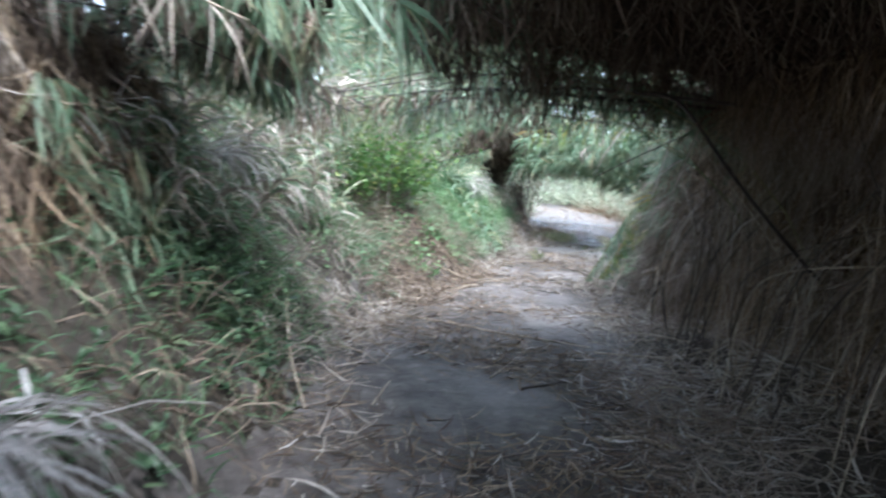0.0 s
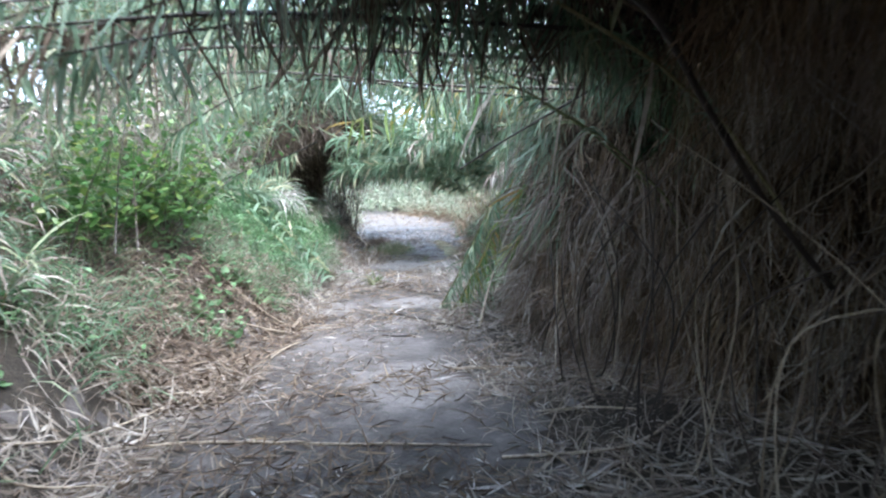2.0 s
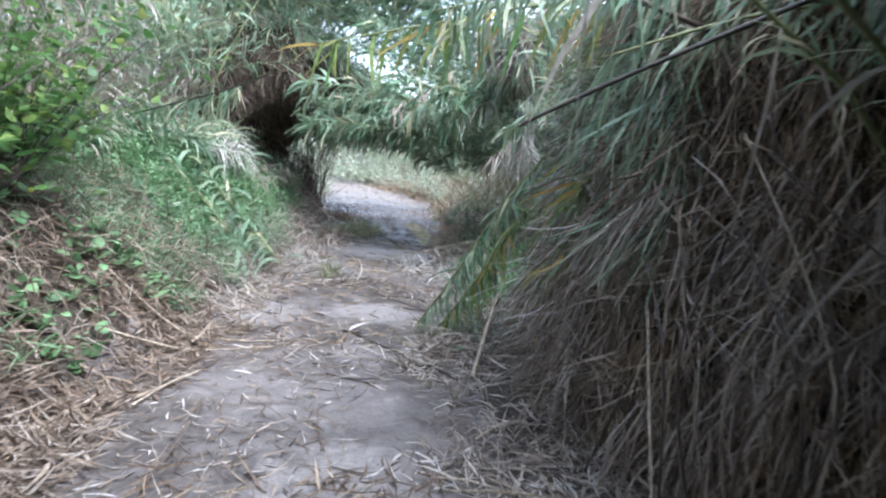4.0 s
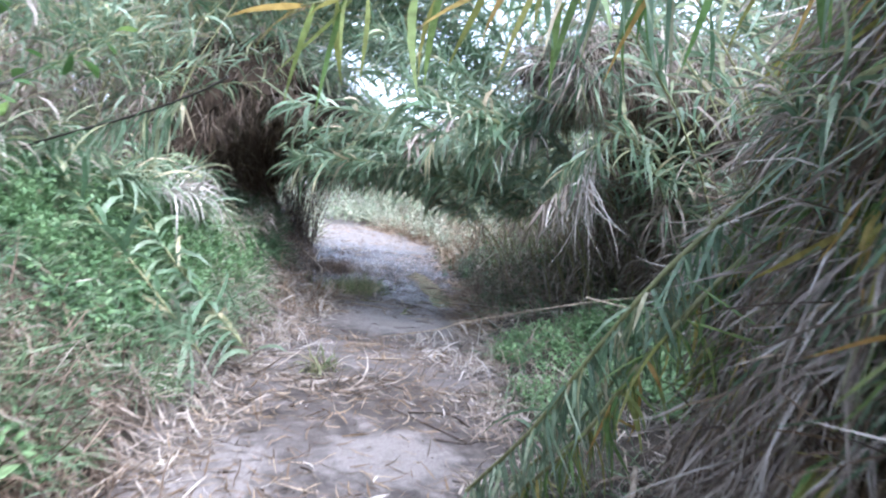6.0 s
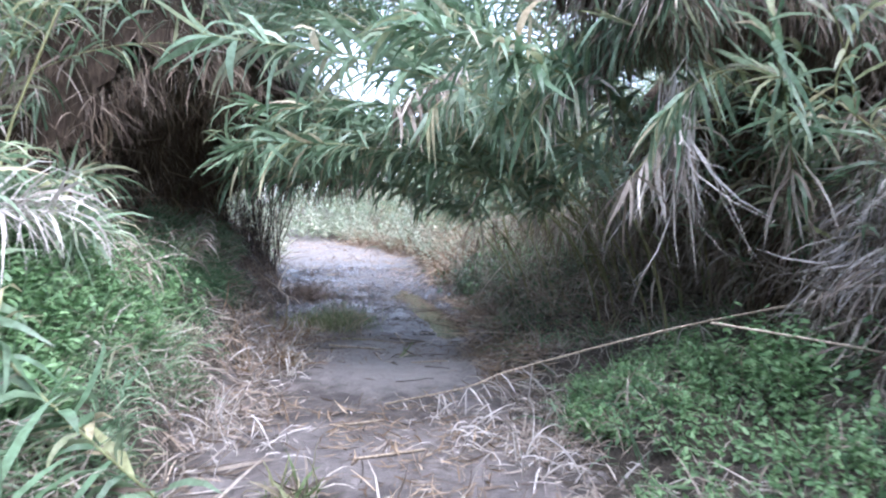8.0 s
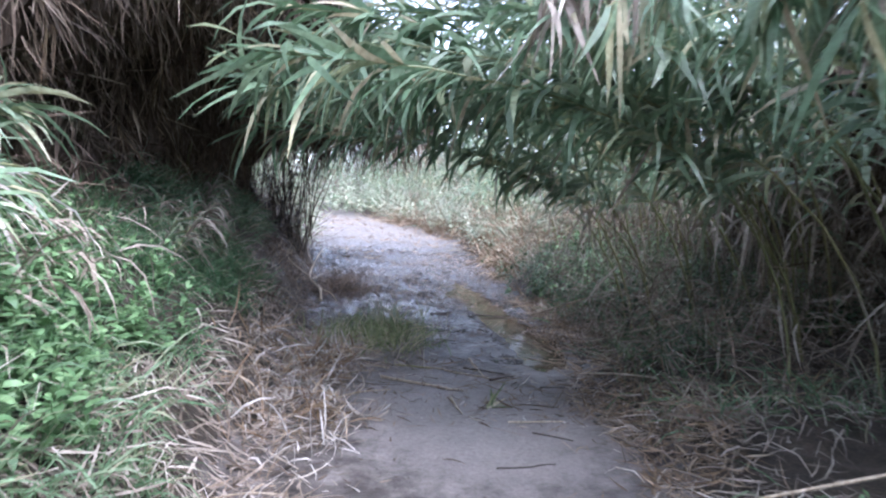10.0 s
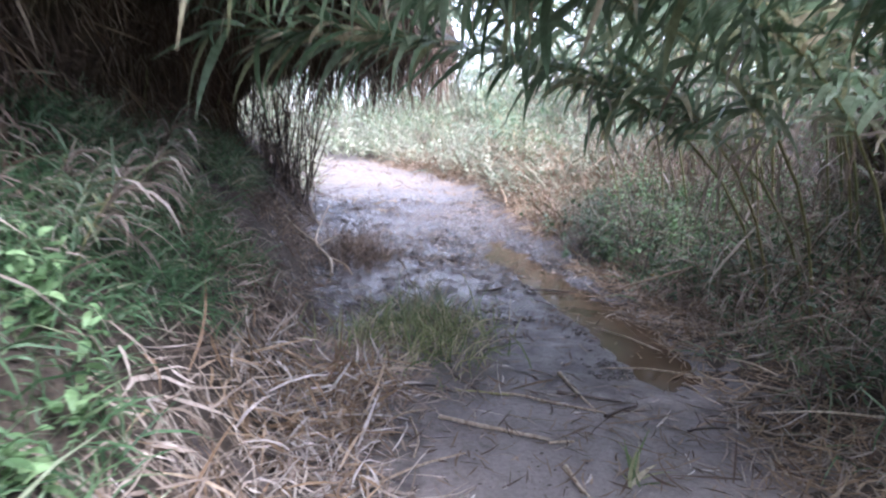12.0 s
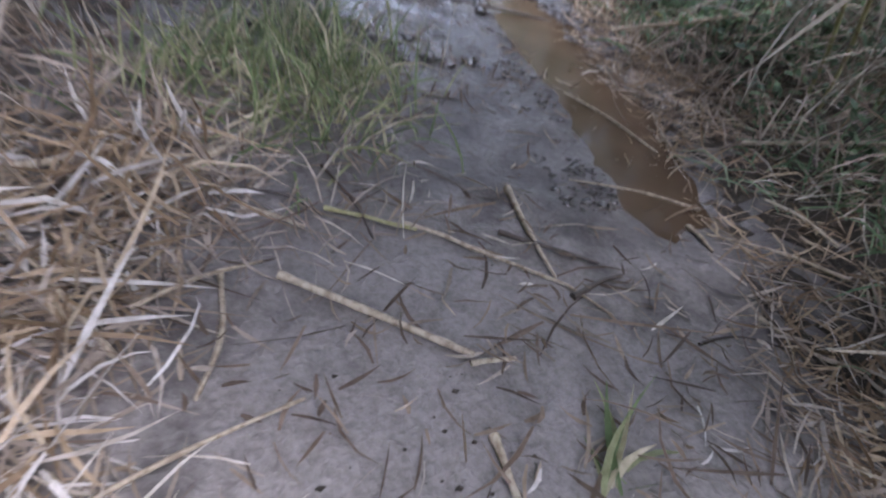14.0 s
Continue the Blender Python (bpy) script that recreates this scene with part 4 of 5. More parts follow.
tangle("dead_twigs", 2500, 7.6, 10.8, 0.1, 1.8, -1, 0.25, 0.35, 0.009, BROWN, "dark sticks and twigs on the bank")
tangle("dead_twigs", 1800, 22.0, 24.2, 0.0, 1.3, -1, 2.2, 0.7, 0.016, BROWN, "lattice of dark bare twigs at the bend")


def litter(name, n, y0, y1, lo, hi, side, length, width, material, label, cut=0.0):
    """Dead leaves lying flat, from lo to hi metres in from one edge of the path (minus: beyond it)."""
    x, y = strip(n, y0, y1, -hi, -lo, side, cut, 1.2)
    n = len(x)
    a = RNG.random(n) * 6.283
    ln = length * (0.35 + RNG.random(n))
    base = np.stack([x, y, height(x, y) + 0.006 + 0.04 * RNG.random(n) * (RNG.random(n) > 0.6)], -1)
    d0 = np.stack([np.cos(a), np.sin(a), 0.12 * RNG.normal(size=n)], -1)
    v, q = ribbons(base, d0, ln, width * (0.5 + RNG.random(n)), 0.05, 3, 0.5)
    v[:, 2] = np.maximum(v[:, 2], height(v[:, 0], v[:, 1]) + 0.004)
    return thing(name, label=label, category="leaf litter", kind="stuff", me=mesh_np(name, v, q, material))


LITTER = "dead reed leaves scattered on the mud"
litter("reed_litter", 350, 0, 4, -0.3, 0.6, -1, 0.24, 0.013, DRY, LITTER, -0.2)
litter("reed_litter", 2000, 4, 7.6, -0.3, 0.5, -1, 0.24, 0.013, DRY, LITTER, -0.6)
litter("reed_litter", 700, 7.6, 11, -0.3, 0.4, -1, 0.24, 0.013, DRY, LITTER, 0.0)
litter("reed_litter", 12000, 0, 10, -1.6, 0.35, 1, 0.24, 0.013, DRY, LITTER, -0.8)
litter("reed_litter", 1900, 0, 9, 0.3, 2.2, -1, 0.16, 0.010, DRY, LITTER, 0.2)
litter("reed_litter", 1000, 8, 13.4, 0.2, 2.3, -1, 0.14, 0.010, DRY, LITTER, 0.5)
litter("reed_litter", 320, 13.4, 16.4, 0.5, 2.4, -1, 0.16, 0.010, DRY, LITTER, 0.2)
litter("reed_litter", 1900, 10, 14.5, -0.5, 0.5, -1, 0.24, 0.013, DRY, LITTER, -0.5)
litter("reed_litter", 4200, 9.5, 20, -0.7, 0.3, 1, 0.22, 0.011, DRY, LITTER, 0.0)
litter("dark_litter", 9000, 2, 21, -0.2, 2.4, -1, 0.12, 0.010, BROWN, "rotting dark leaf bits on the mud", -0.2)
litter("straw_heap", 1200, 14.4, 17.0, -0.4, 0.6, -1, 0.24, 0.012, DRY, "heap of broken straw at the path edge", -2.0)
tangle("straw_heap", 260, 14.6, 16.4, -0.5, 0.3, -1, 0.1, 0.26, 0.017, PALE, "bleached broken straw heaped at the path edge")
tangle("straw_heap", 900, 14.6, 16.4, -0.5, 0.35, -1, 0.1, 0.3, 0.014, RUST, "bleached broken straw heaped at the path edge")
tangle("straw_heap", 450, 15.6, 17.6, -1.2, 0.2, -1, 0.12, 0.2, 0.008, DRY, "dead grass caught in the green tufts")
litter("dark_sticks", 1500, 0.5, 16.5, -0.2, 3.0, -1, 0.34, 0.010, BROWN, "dark broken sticks strewn on the footpath", 0.0)
litter("brown_litter", 2600, 13.4, 19.0, -0.45, 0.2, 1, 0.18, 0.010, RUST, "brown dead leaves at the edge of the mud", -1.0)
litter("brown_litter", 1000, 9.0, 13.6, 0.2, 2.0, -1, 0.2, 0.011, RUST, "brown dead leaves strewn on the footpath", -0.3)
litter("pale_chips", 1900, 0.5, 15.0, 0.1, 3.2, -1, 0.1, 0.009, PALE, "pale chips of dead reed on the mud", 0.2)
litter("dark_litter", 4500, 6.8, 9.6, -0.7, 0.5, -1, 0.2, 0.014, BROWN, "dark rotting leaves below the bank", -1.5)
tangle("dead_twigs", 5000, 22.0, 29.0, 0.3, 4.5, 1, 1.2, 0.7, 0.016, RUST, "tangled rusty dead stems beyond the bend")
litter("far_litter", 1500, 23.5, 36, 0.2, 4.0, -1, 0.4, 0.02, RUST, "dead leaves strewn on the open path past the bend", 0.2)
litter("wet_twigs", 6500, 16.5, 25, 0.0, 3.6, -1, 0.14, 0.008, BROWN, "dark wet twigs stuck in the mud", -0.6)


def clods(n, y0, y1, size, label, near=0.0, material=None):
    """Wet crumbs of mud thrown up along the track."""
    y = y0 + (y1 - y0) * RNG.random(n)
    x = left_edge(y) + (right_edge(y) - left_edge(y)) * (0.12 + 0.8 * RNG.random(n))
    if near:
        x = water_line(y) + near * np.sign(RNG.normal(size=n)) * (1 + 0.25 * RNG.normal(size=n))
    ok = clumpy(x, y, 2.2, 1.1) & (np.abs(x - water_line(y)) > 0.22)
    x, y = x[ok], y[ok]
    m = len(x)
    ring = np.array([(1.2, 0, 0), (0, 0.8, 0), (-1.1, 0, 0), (0, -0.9, 0), (0, 0, 0.35), (0, 0, -0.3)], float)
    s = size * (0.4 + RNG.random((m, 1, 1)) ** 2 * 1.4)
    v = ring[None] * s * (0.6 + 0.8 * RNG.random((m, 6, 3))) + np.stack([x, y, height(x, y) + 0.004], -1)[:, None]
    tri = np.array([(0, 1, 4), (1, 2, 4), (2, 3, 4), (3, 0, 4), (1, 0, 5), (2, 1, 5), (3, 2, 5), (0, 3, 5)])
    q = (np.arange(m)[:, None, None] * 6 + tri[None]).reshape(-1, 3)
    thing("mud_clods", label=label, category="mud", kind="stuff", me=mesh_np("mud_clods", v.reshape(-1, 3), q, material or WET_MUD))


clods(9000, 17.0, 25.5, 0.03, "small wet clods of churned mud")
clods(5500, 15.8, 20.5, 0.018, "wet glistening crumbs of mud along the flooded rut", 0.34)
clods(3500, 0.5, 16.5, 0.006, "dark crumbs of dry mud on the footpath", 0.0, SOIL)


def tuft(name, label, at, n, length, width, material, spread=0.12, up=1.0, droop=1.2, lean=(0, 0), category="grass tuft", group="", lying=False):
    """A bunch of blades out of one place."""
    base = np.stack([RNG.normal(size=n) * spread, RNG.normal(size=n) * spread, np.full(n, -0.02)], -1)
    base[:, 2] += height(base[:, 0] + at[0], base[:, 1] + at[1]) - float(height(at[0], at[1])) if at[2] < 0.3 else 0
    d0 = RNG.normal(size=(n, 3)) * 0.4 + np.array([*lean, up])
    if lying:
        d0[:, 2] *= 0.08
    v, q = ribbons(base, d0, length * (0.5 + 0.7 * RNG.random(n)), width * (0.6 + 0.8 * RNG.random(n)), droop * (0.4 + RNG.random(n)), 4)
    return thing(name, at, label, category, group, "stuff" if n > 20 else "", mesh_np(name, v, q, material))


def on_ground(x, y, dz=0.0):
    return (x, y, float(height(x, y)) + dz)


OLIVE = blade_material("olive_grass", [(0.0, (0.11, 0.16, 0.07)), (0.4, (0.2, 0.26, 0.12)), (0.7, (0.34, 0.35, 0.19)), (1.0, (0.58, 0.5, 0.37))], 0.55, 0.38)
for x, y, n in ((3.25, 16.45, 160), (3.5, 16.75, 190), (3.15, 17.0, 160), (3.45, 17.3, 150), (2.85, 16.8, 120)):
    tuft("grass_tuft", "olive green grass tuft growing in the mud", on_ground(x, y), int(n * 1.05), 0.36, 0.009, OLIVE, 0.17, 1.1, 0.8, group="grass tufts in the mud")
tuft("yellow_leaf_tuft", "pale yellow fallen reed top on the mud", on_ground(1.95, 11.92, 0.02), 60, 0.3, 0.018, OLIVE, 0.06, 0.5, 0.8, category="reed top")
tuft("dry_leaf_tuft", "pale dry fallen reed top on the mud", on_ground(2.0, 11.95, 0.03), 45, 0.3, 0.016, DRY, 0.06, 0.25, 0.8, category="reed top")
tuft("dry_leaf_tuft", "dry fallen reed top at the path edge", on_ground(2.7, 14.85, 0.02), 30, 0.26, 0.015, DRY, 0.06, 0.2, 0.1, category="reed top", lying=True)
for x, y, n in ((1.25, 12.05, 40), (1.55, 11.75, 45), (1.9, 11.6, 40), (2.2, 11.5, 30), (1.5, 12.5, 40)):
    tuft("dry_leaf_tuft", "long pale dead reed leaves heaped on the mud", on_ground(x, y, 0.03), n, 0.46, 0.019, DRY, 0.1, 0.3, 0.3, (0.5, -0.4), category="reed top", lying=True)
for x, y, n in ((3.35, 19.3, 210), (3.6, 19.7, 210), (3.3, 20.1, 200), (3.65, 20.4, 180)):
    tuft("brush_tuft", "low brown dead brush on the wet mud", on_ground(x, y), n, 0.36, 0.009, BROWN, 0.2, 0.7, 1.4, group="brush tufts in the mud")
for x, y, n in ((1.6, 13.3, 110), (1.75, 12.8, 80), (3.43, 12.15, 90), (3.5, 11.75, 60), (3.35, 12.75, 70), (3.15, 12.3, 60), (2.2, 14.4, 90), (2.3, 15.4, 110)):
    tuft("straw_tuft", "bleached straw tuft lying at the path edge", on_ground(x, y), n, 0.36, 0.011, PALE, 0.16, 0.35, 1.6, (0.2, -0.3), group="straw tufts along the path")
tuft("grass_tuft", "bleached grass tuft drooping from the bank", (-1.3, 1.45, 0.72), 150, 0.55, 0.014, PALE, 0.1, 0.35, 2.2, (0.5, -0.25), group="pale grass tufts on the bank")
for x, y, z in ((-2.3, 3.6, 1.75), (-1.9, 4.9, 1.6), (0.45, 14.2, 1.4), (0.5, 13.2, 1.5)):
    tuft("grass_tuft", "bleached grass tuft drooping from the bank", (x, y, z), 70, 0.6, 0.016, PALE, 0.14, 0.5, 2.4, (0.6, -0.1), group="pale grass tufts on the bank")
for x, y, z, n in ((0.95, 14.4, 1.1, 60), (0.85, 13.9, 1.05, 40), (0.85, 14.8, 1.25, 50)):
    tuft("grass_tuft", "bleached dead grass hanging over the bank", (x, y, z), n, 0.42, 0.012, DRY, 0.15, 0.25, 2.6, (0.5, -0.2), group="pale grass tufts on the bank")
for x, y, z in ((0.5, 14.3, 1.5), (0.4, 13.6, 1.6), (0.2, 12.6, 1.6), (0.75, 13.7, 1.35), (0.3, 13.2, 1.75), (0.6, 14.7, 1.75)):
    tuft("reed_shoot", "green reed top fanning out over the bank", (x, y, z), 60, 0.5, 0.028, GREEN, 0.08, 0.6, 1.5, (0.5, -0.3), category="reed plant", group="reed shoots on the bank")


def reed_fan(label, mats):
    """A low reed shoot whose long leaves fan out and droop towards the path."""
    st = thing("reed_shoot", (0, 0, -60), label, "reed plant", "reed shoots on the bank")
    part("stem", mesh_np("stem", *tube(spline([(-0.15, 0, -0.5), (-0.05, 0, 0.0), (0.15, 0, 0.35)], 6), 0.009, 0.004, 5), CANE_GREEN), st)
    for m, n, name in mats:
        t = RNG.random(n)
        base = np.stack([-0.05 + 0.2 * t, RNG.normal(size=n) * 0.03, 0.35 * t], -1)
        d0 = RNG.normal(size=(n, 3)) * 0.5 + np.array([0.6, 0, 0.55])
        part(name, mesh_np(name, *ribbons(base, d0, 0.5 * (0.5 + 0.7 * RNG.random(n)), 0.024 * (0.6 + 0.7 * RNG.random(n)), 1.5 + RNG.random(n), 5, 0.4), m), st)
    return st


FANS = [reed_fan("green reed shoot drooping from the bank", [(GREEN, 34, "leaves"), (DRY, 8, "dead_leaves")]),
        reed_fan("half-dry reed shoot drooping from the bank", [(GREEN, 16, "leaves"), (DRY, 26, "dead_leaves")]),
        reed_fan("bleached reed shoot drooping from the bank", [(PALE, 30, "dead_leaves"), (GREEN, 8, "leaves")])]
rf = random.Random(77)


def fans(n, y0, y1, lo, hi, side, kinds, size, dz=(0.1, 0.5)):
    for k in range(n):
        y, d = rf.uniform(y0, y1), rf.uniform(lo, hi)
        x = float(left_edge(y)) - d if side < 0 else float(right_edge(y)) + d
        s = rf.uniform(*size)
        m = Matrix.Translation((x, y, float(height(x, y)) + rf.uniform(*dz))) @ Matrix.Rotation(radians((0 if side < 0 else 180) + rf.uniform(-70, 70)), 4, "Z") @ Matrix.Diagonal((s, s, s, 1))
        copy_thing(FANS[rf.choice(kinds)], m)


fans(14, 2.4, 4.4, 0.7, 2.6, -1, (0, 1, 1), (0.6, 0.9))
fans(42, 4.4, 7.0, 0.6, 2.6, -1, (0, 0, 1, 1, 2), (0.7, 1.15))
fans(7, 6.6, 8.5, 0.5, 0.9, 1, (1, 1), (0.45, 0.6), (0.8, 1.6))
fans(10, 6.4, 8.3, 0.5, 0.9, 1, (0,), (0.55, 0.8), (1.7, 2.3))
fans(34, 7.0, 11.0, 1.2, 2.6, -1, (0, 0, 1), (0.7, 1.0))
fans(26, 11.5, 13.8, 1.3, 2.6, -1, (0, 0, 1), (0.7, 1.0), (0.0, 0.3))
fans(14, 15.5, 20.0, 0.6, 1.3, -1, (0, 1), (0.5, 0.7), (0.0, 0.1))
fans(24, 9.0, 13.4, 2.4, 3.6, 1, (0, 1, 1, 2), (0.8, 1.2), (0.2, 1.2))
fans(6, 14.0, 17.0, 2.6, 3.4, 1, (0, 1), (0.7, 1.0), (1.2, 1.8))
for v in FANS:
    for o in (*v.children_recursive, v):
        bpy.data.objects.remove(o)


tuft("fallen_reed_tip", "greenish fallen reed tip with fanned leaves on the mud", on_ground(3.6, 14.87, 0.02), 16, 0.34, 0.018, OLIVE, 0.02, 0.1, 0.05, (0.75, 0.85), category="reed leaf", lying=True)
tuft("dead_leaf", "curled pale dead leaf on the mud", on_ground(1.75, 9.5, 0.02), 3, 0.24, 0.045, PALE, 0.03, 0.12, 0.5, (0.8, 0.2), category="leaf")
tuft("yellow_leaf", "small yellow leaf on the dark verge", on_ground(5.95, 17.55, 0.12), 2, 0.12, 0.08, YELLOW, 0.02, 0.4, 0.5, (-0.5, -0.8), category="leaf")


def hanging_bundle(name, label, top, n, length, width, material, spread=0.1):
    base = RNG.normal(size=(n, 3)) * np.array([spread, spread, 0.18])
    d0 = RNG.normal(size=(n, 3)) * 0.16 + np.array([0, 0, -1.0])
    v, q = ribbons(base, d0, length * (0.2 + 0.9 * RNG.random(n) ** 1.4), width * (0.5 + RNG.random(n)), 0.8 * RNG.random(n), 4, 1.2)
    return thing(name, top, label, "dead leaves", kind="stuff", me=mesh_np(name, v, q, material))


hanging_bundle("hanging_straw", "bleached bundle of dead reed leaves hanging from a cane", (4.64, 12.15, 2.25), 120, 1.05, 0.014, PALE, 0.06)


def shrub(label, at, n, tall, leaf, spread, leaf_mat=None):
    base = np.stack([RNG.normal(size=n) * spread, RNG.normal(size=n) * spread, np.zeros(n)], -1)
    up = unit(RNG.normal(size=(n, 3)) * 0.35 + np.array([0.25, 0, 1.0]))
    sh = thing("shrub", at, label, "shrub", "shrubs on the bank")
    part("leaves", mesh_np("leaves", *leafy(base, up, tall * (0.5 + 0.7 * RNG.random(n)), leaf, 12, 0.7), leaf_mat or VINE), sh)
    sets = [tube(np.array([b, b + u * tall * 0.5, b + u * tall * 0.85 + np.array([0.05, 0, 0])]), 0.008, 0.003, 5) for b, u in zip(base[:14], up[:14])]
    for s in sets:
        part("stem", mesh_np("stem", *s, CANE_DARK), sh)
    return sh


VINE = blade_material("vine_leaf", [(0.0, (0.05, 0.12, 0.03)), (0.7, (0.11, 0.2, 0.06)), (0.93, (0.18, 0.27, 0.07)), (1.0, (0.36, 0.38, 0.1))], 0.4, 0.4)
shrub("leafy green shrub with some yellow leaves", on_ground(-1.25, 8.0), 55, 1.4, 0.10, 0.3)
shrub("leafy green shrub with some yellow leaves", on_ground(-0.9, 9.2), 30, 1.0, 0.10, 0.2)
shrub("tall leafy shrub with yellowing leaves above the bank", on_ground(-0.95, 8.7), 60, 1.7, 0.11, 0.3)
shrub("tall leafy shrub with yellowing leaves above the bank", on_ground(-1.0, 9.7), 50, 1.5, 0.11, 0.3)


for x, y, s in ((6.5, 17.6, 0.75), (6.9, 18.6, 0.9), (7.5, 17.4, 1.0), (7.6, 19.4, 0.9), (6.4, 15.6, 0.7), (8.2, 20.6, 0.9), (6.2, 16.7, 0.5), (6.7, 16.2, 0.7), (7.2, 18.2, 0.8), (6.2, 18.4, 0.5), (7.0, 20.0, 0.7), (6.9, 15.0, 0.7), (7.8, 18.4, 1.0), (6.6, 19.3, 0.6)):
    shrub("low dark green leafy bush under the reeds" if s < 0.75 else "low green leafy bush under the reeds", on_ground(x, y), 40, s, 0.075, 0.34, DARK_SHADED_LEAF if s < 0.75 else WEED)


# ---- fallen canes and sticks ----
def fallen(name, label, points, r0, r1, material, category="stick", group="fallen canes", leaves=0, leaf_mat=None, leaf_len=0.4, leaf_w=0.026, hang=0.3, t0=0.0):
    pts = np.array(points, float)
    line = spline(pts, max(8, 6 * len(pts)))
    line[:, 2] = np.maximum(line[:, 2], height(line[:, 0], line[:, 1])) + r0 * 0.8
    o = line[0].copy()
    st = thing(name, o, label, category, group, me=mesh_np(name, *tube(line - o, r0, r1, 7, 0.22), material))
    if leaves:
        t = (t0 + (1 - t0) * RNG.random(leaves)) * (len(line) - 1.01)
        i = t.astype(int)
        p = line[i] + (line[i + 1] - line[i]) * (t - i)[:, None]
        tan = unit(line[i + 1] - line[i])
        d = tan * 0.5 + RNG.normal(size=(leaves, 3)) * 0.45 - np.array([0, 0, hang])
        v, q = ribbons(p, d, leaf_len * (0.4 + RNG.random(leaves)), leaf_w * (0.6 + 0.7 * RNG.random(leaves)), 1.6, 4, 0.6)
        v[:, 2] = np.maximum(v[:, 2], height(v[:, 0], v[:, 1]) + 0.01)
        part("leaves", mesh_np("leaves", v - o, q, leaf_mat or DRY), st)
    return st


def flat(*xy):
    return [on_ground(x, y) for x, y in xy]


litter("dark_litter", 3600, 2.0, 7.0, 0.2, 2.4, -1, 0.18, 0.013, BROWN, "rotting dark leaf bits on the mud", -0.4)
litter("brown_litter", 800, 2.5, 7.0, 0.7, 2.4, -1, 0.2, 0.011, RUST, "brown dead leaves strewn on the footpath", 0.0)
litter("pale_straw_bits", 650, 2.0, 7.5, -0.9, 0.7, 1, 0.22, 0.014, PALE, "pale broken reed leaves lying under the reeds", -0.5)
DRYC, DARKC = "dry pale cane lying on the mud", "dark rotten stick lying on the mud"
fallen("fallen_cane", "long dry cane lying across the path", flat((-0.75, 6.25), (-0.05, 6.05), (0.73, 5.77), (1.48, 5.42)), 0.011, 0.006, CANE_DRY)
fallen("fallen_cane", DRYC, flat((1.48, 5.26), (2.09, 4.96), (2.5, 5.05), (2.95, 5.37)), 0.010, 0.005, CANE_DRY)
fallen("fallen_stick", DARKC, flat((0.65, 4.1), (0.9, 4.3), (1.15, 4.46)), 0.010, 0.006, CANE_DARK)
fallen("fallen_cane", DRYC, flat((0.45, 4.37), (0.65, 4.8), (0.87, 5.26)), 0.008, 0.005, CANE_DRY)
fallen("fallen_cane", DRYC, flat((-0.6, 3.67), (-0.57, 4.12)), 0.007, 0.005, CANE_DRY)
fallen("fallen_cane", DRYC, flat((-0.38, 3.7), (-0.3, 4.15)), 0.007, 0.004, CANE_DRY)
fallen("fallen_cane", "dry cane lying at the foot of the bank", flat((-1.5, 5.56), (-1.0, 5.6), (-0.48, 5.69)), 0.009, 0.006, CANE_DRY)
fallen("leaning_cane", "thin dry cane leaning against the bank", [(-0.75, 3.4, 0.05), (-0.95, 3.8, 0.25), (-1.1, 4.2, 0.55)], 0.007, 0.004, CANE_DRY)
fallen("fallen_cane", DRYC, flat((-1.1, 5.84), (-0.83, 6.34), (-0.34, 7.15)), 0.009, 0.005, CANE_DRY)
fallen("fallen_stick", DARKC, flat((1.73, 9.47), (1.98, 8.93), (2.33, 8.19)), 0.012, 0.007, CANE_DARK)
fallen("fallen_cane", DRYC, flat((-0.2, 9.3), (0.5, 9.25), (1.12, 9.18)), 0.012, 0.006, CANE_DRY)
fallen("fallen_cane", DRYC, flat((-0.1, 8.8), (0.5, 8.95), (1.12, 9.05)), 0.010, 0.006, CANE_DRY)
fallen("fallen_cane", DRYC, flat((-0.02, 9.94), (0.4, 9.7), (0.71, 9.52)), 0.012, 0.006, CANE_DRY)
fallen("fallen_stick", DARKC, flat((2.49, 10.89), (2.8, 10.85), (2.87, 10.55)), 0.011, 0.006, CANE_DARK)
fallen("fallen_stick", DARKC, flat((2.36, 10.98), (2.77, 10.26)), 0.008, 0.005, CANE_DARK)
fallen("fallen_cane", DRYC, flat((2.41, 12.38), (2.88, 12.4)), 0.010, 0.008, CANE_DRY)
fallen("fallen_cane", DRYC, flat((2.44, 12.98), (2.8, 13.0)), 0.010, 0.008, CANE_DRY)
fallen("fallen_cane", DRYC, flat((3.2, 15.96), (3.47, 15.81)), 0.008, 0.006, CANE_GREEN)
fallen("fallen_cane", DRYC, flat((3.44, 15.85), (3.66, 15.67), (3.88, 15.48)), 0.008, 0.006, CANE_DRY)
fallen("fallen_cane", DRYC, flat((3.88, 15.48), (3.95, 15.33)), 0.005, 0.003, CANE_DRY)
fallen("fallen_cane", "yellowish broken cane lying on the mud", flat((3.0, 15.69), (3.2, 15.51), (3.43, 15.29)), 0.012, 0.010, CANE_DRY)
fallen("fallen_cane", DRYC, flat((3.41, 15.27), (3.55, 15.26)), 0.008, 0.007, CANE_DRY)
fallen("fallen_cane", DRYC, flat((3.91, 15.98), (3.87, 15.75), (3.85, 15.52)), 0.014, 0.005, CANE_DRY)
fallen("fallen_cane", DRYC, flat((2.95, 15.99), (3.12, 15.88)), 0.009, 0.007, CANE_DRY)
fallen("fallen_cane", DRYC, flat((2.85, 15.72), (2.82, 15.5), (2.74, 15.32)), 0.008, 0.006, CANE_DRY)
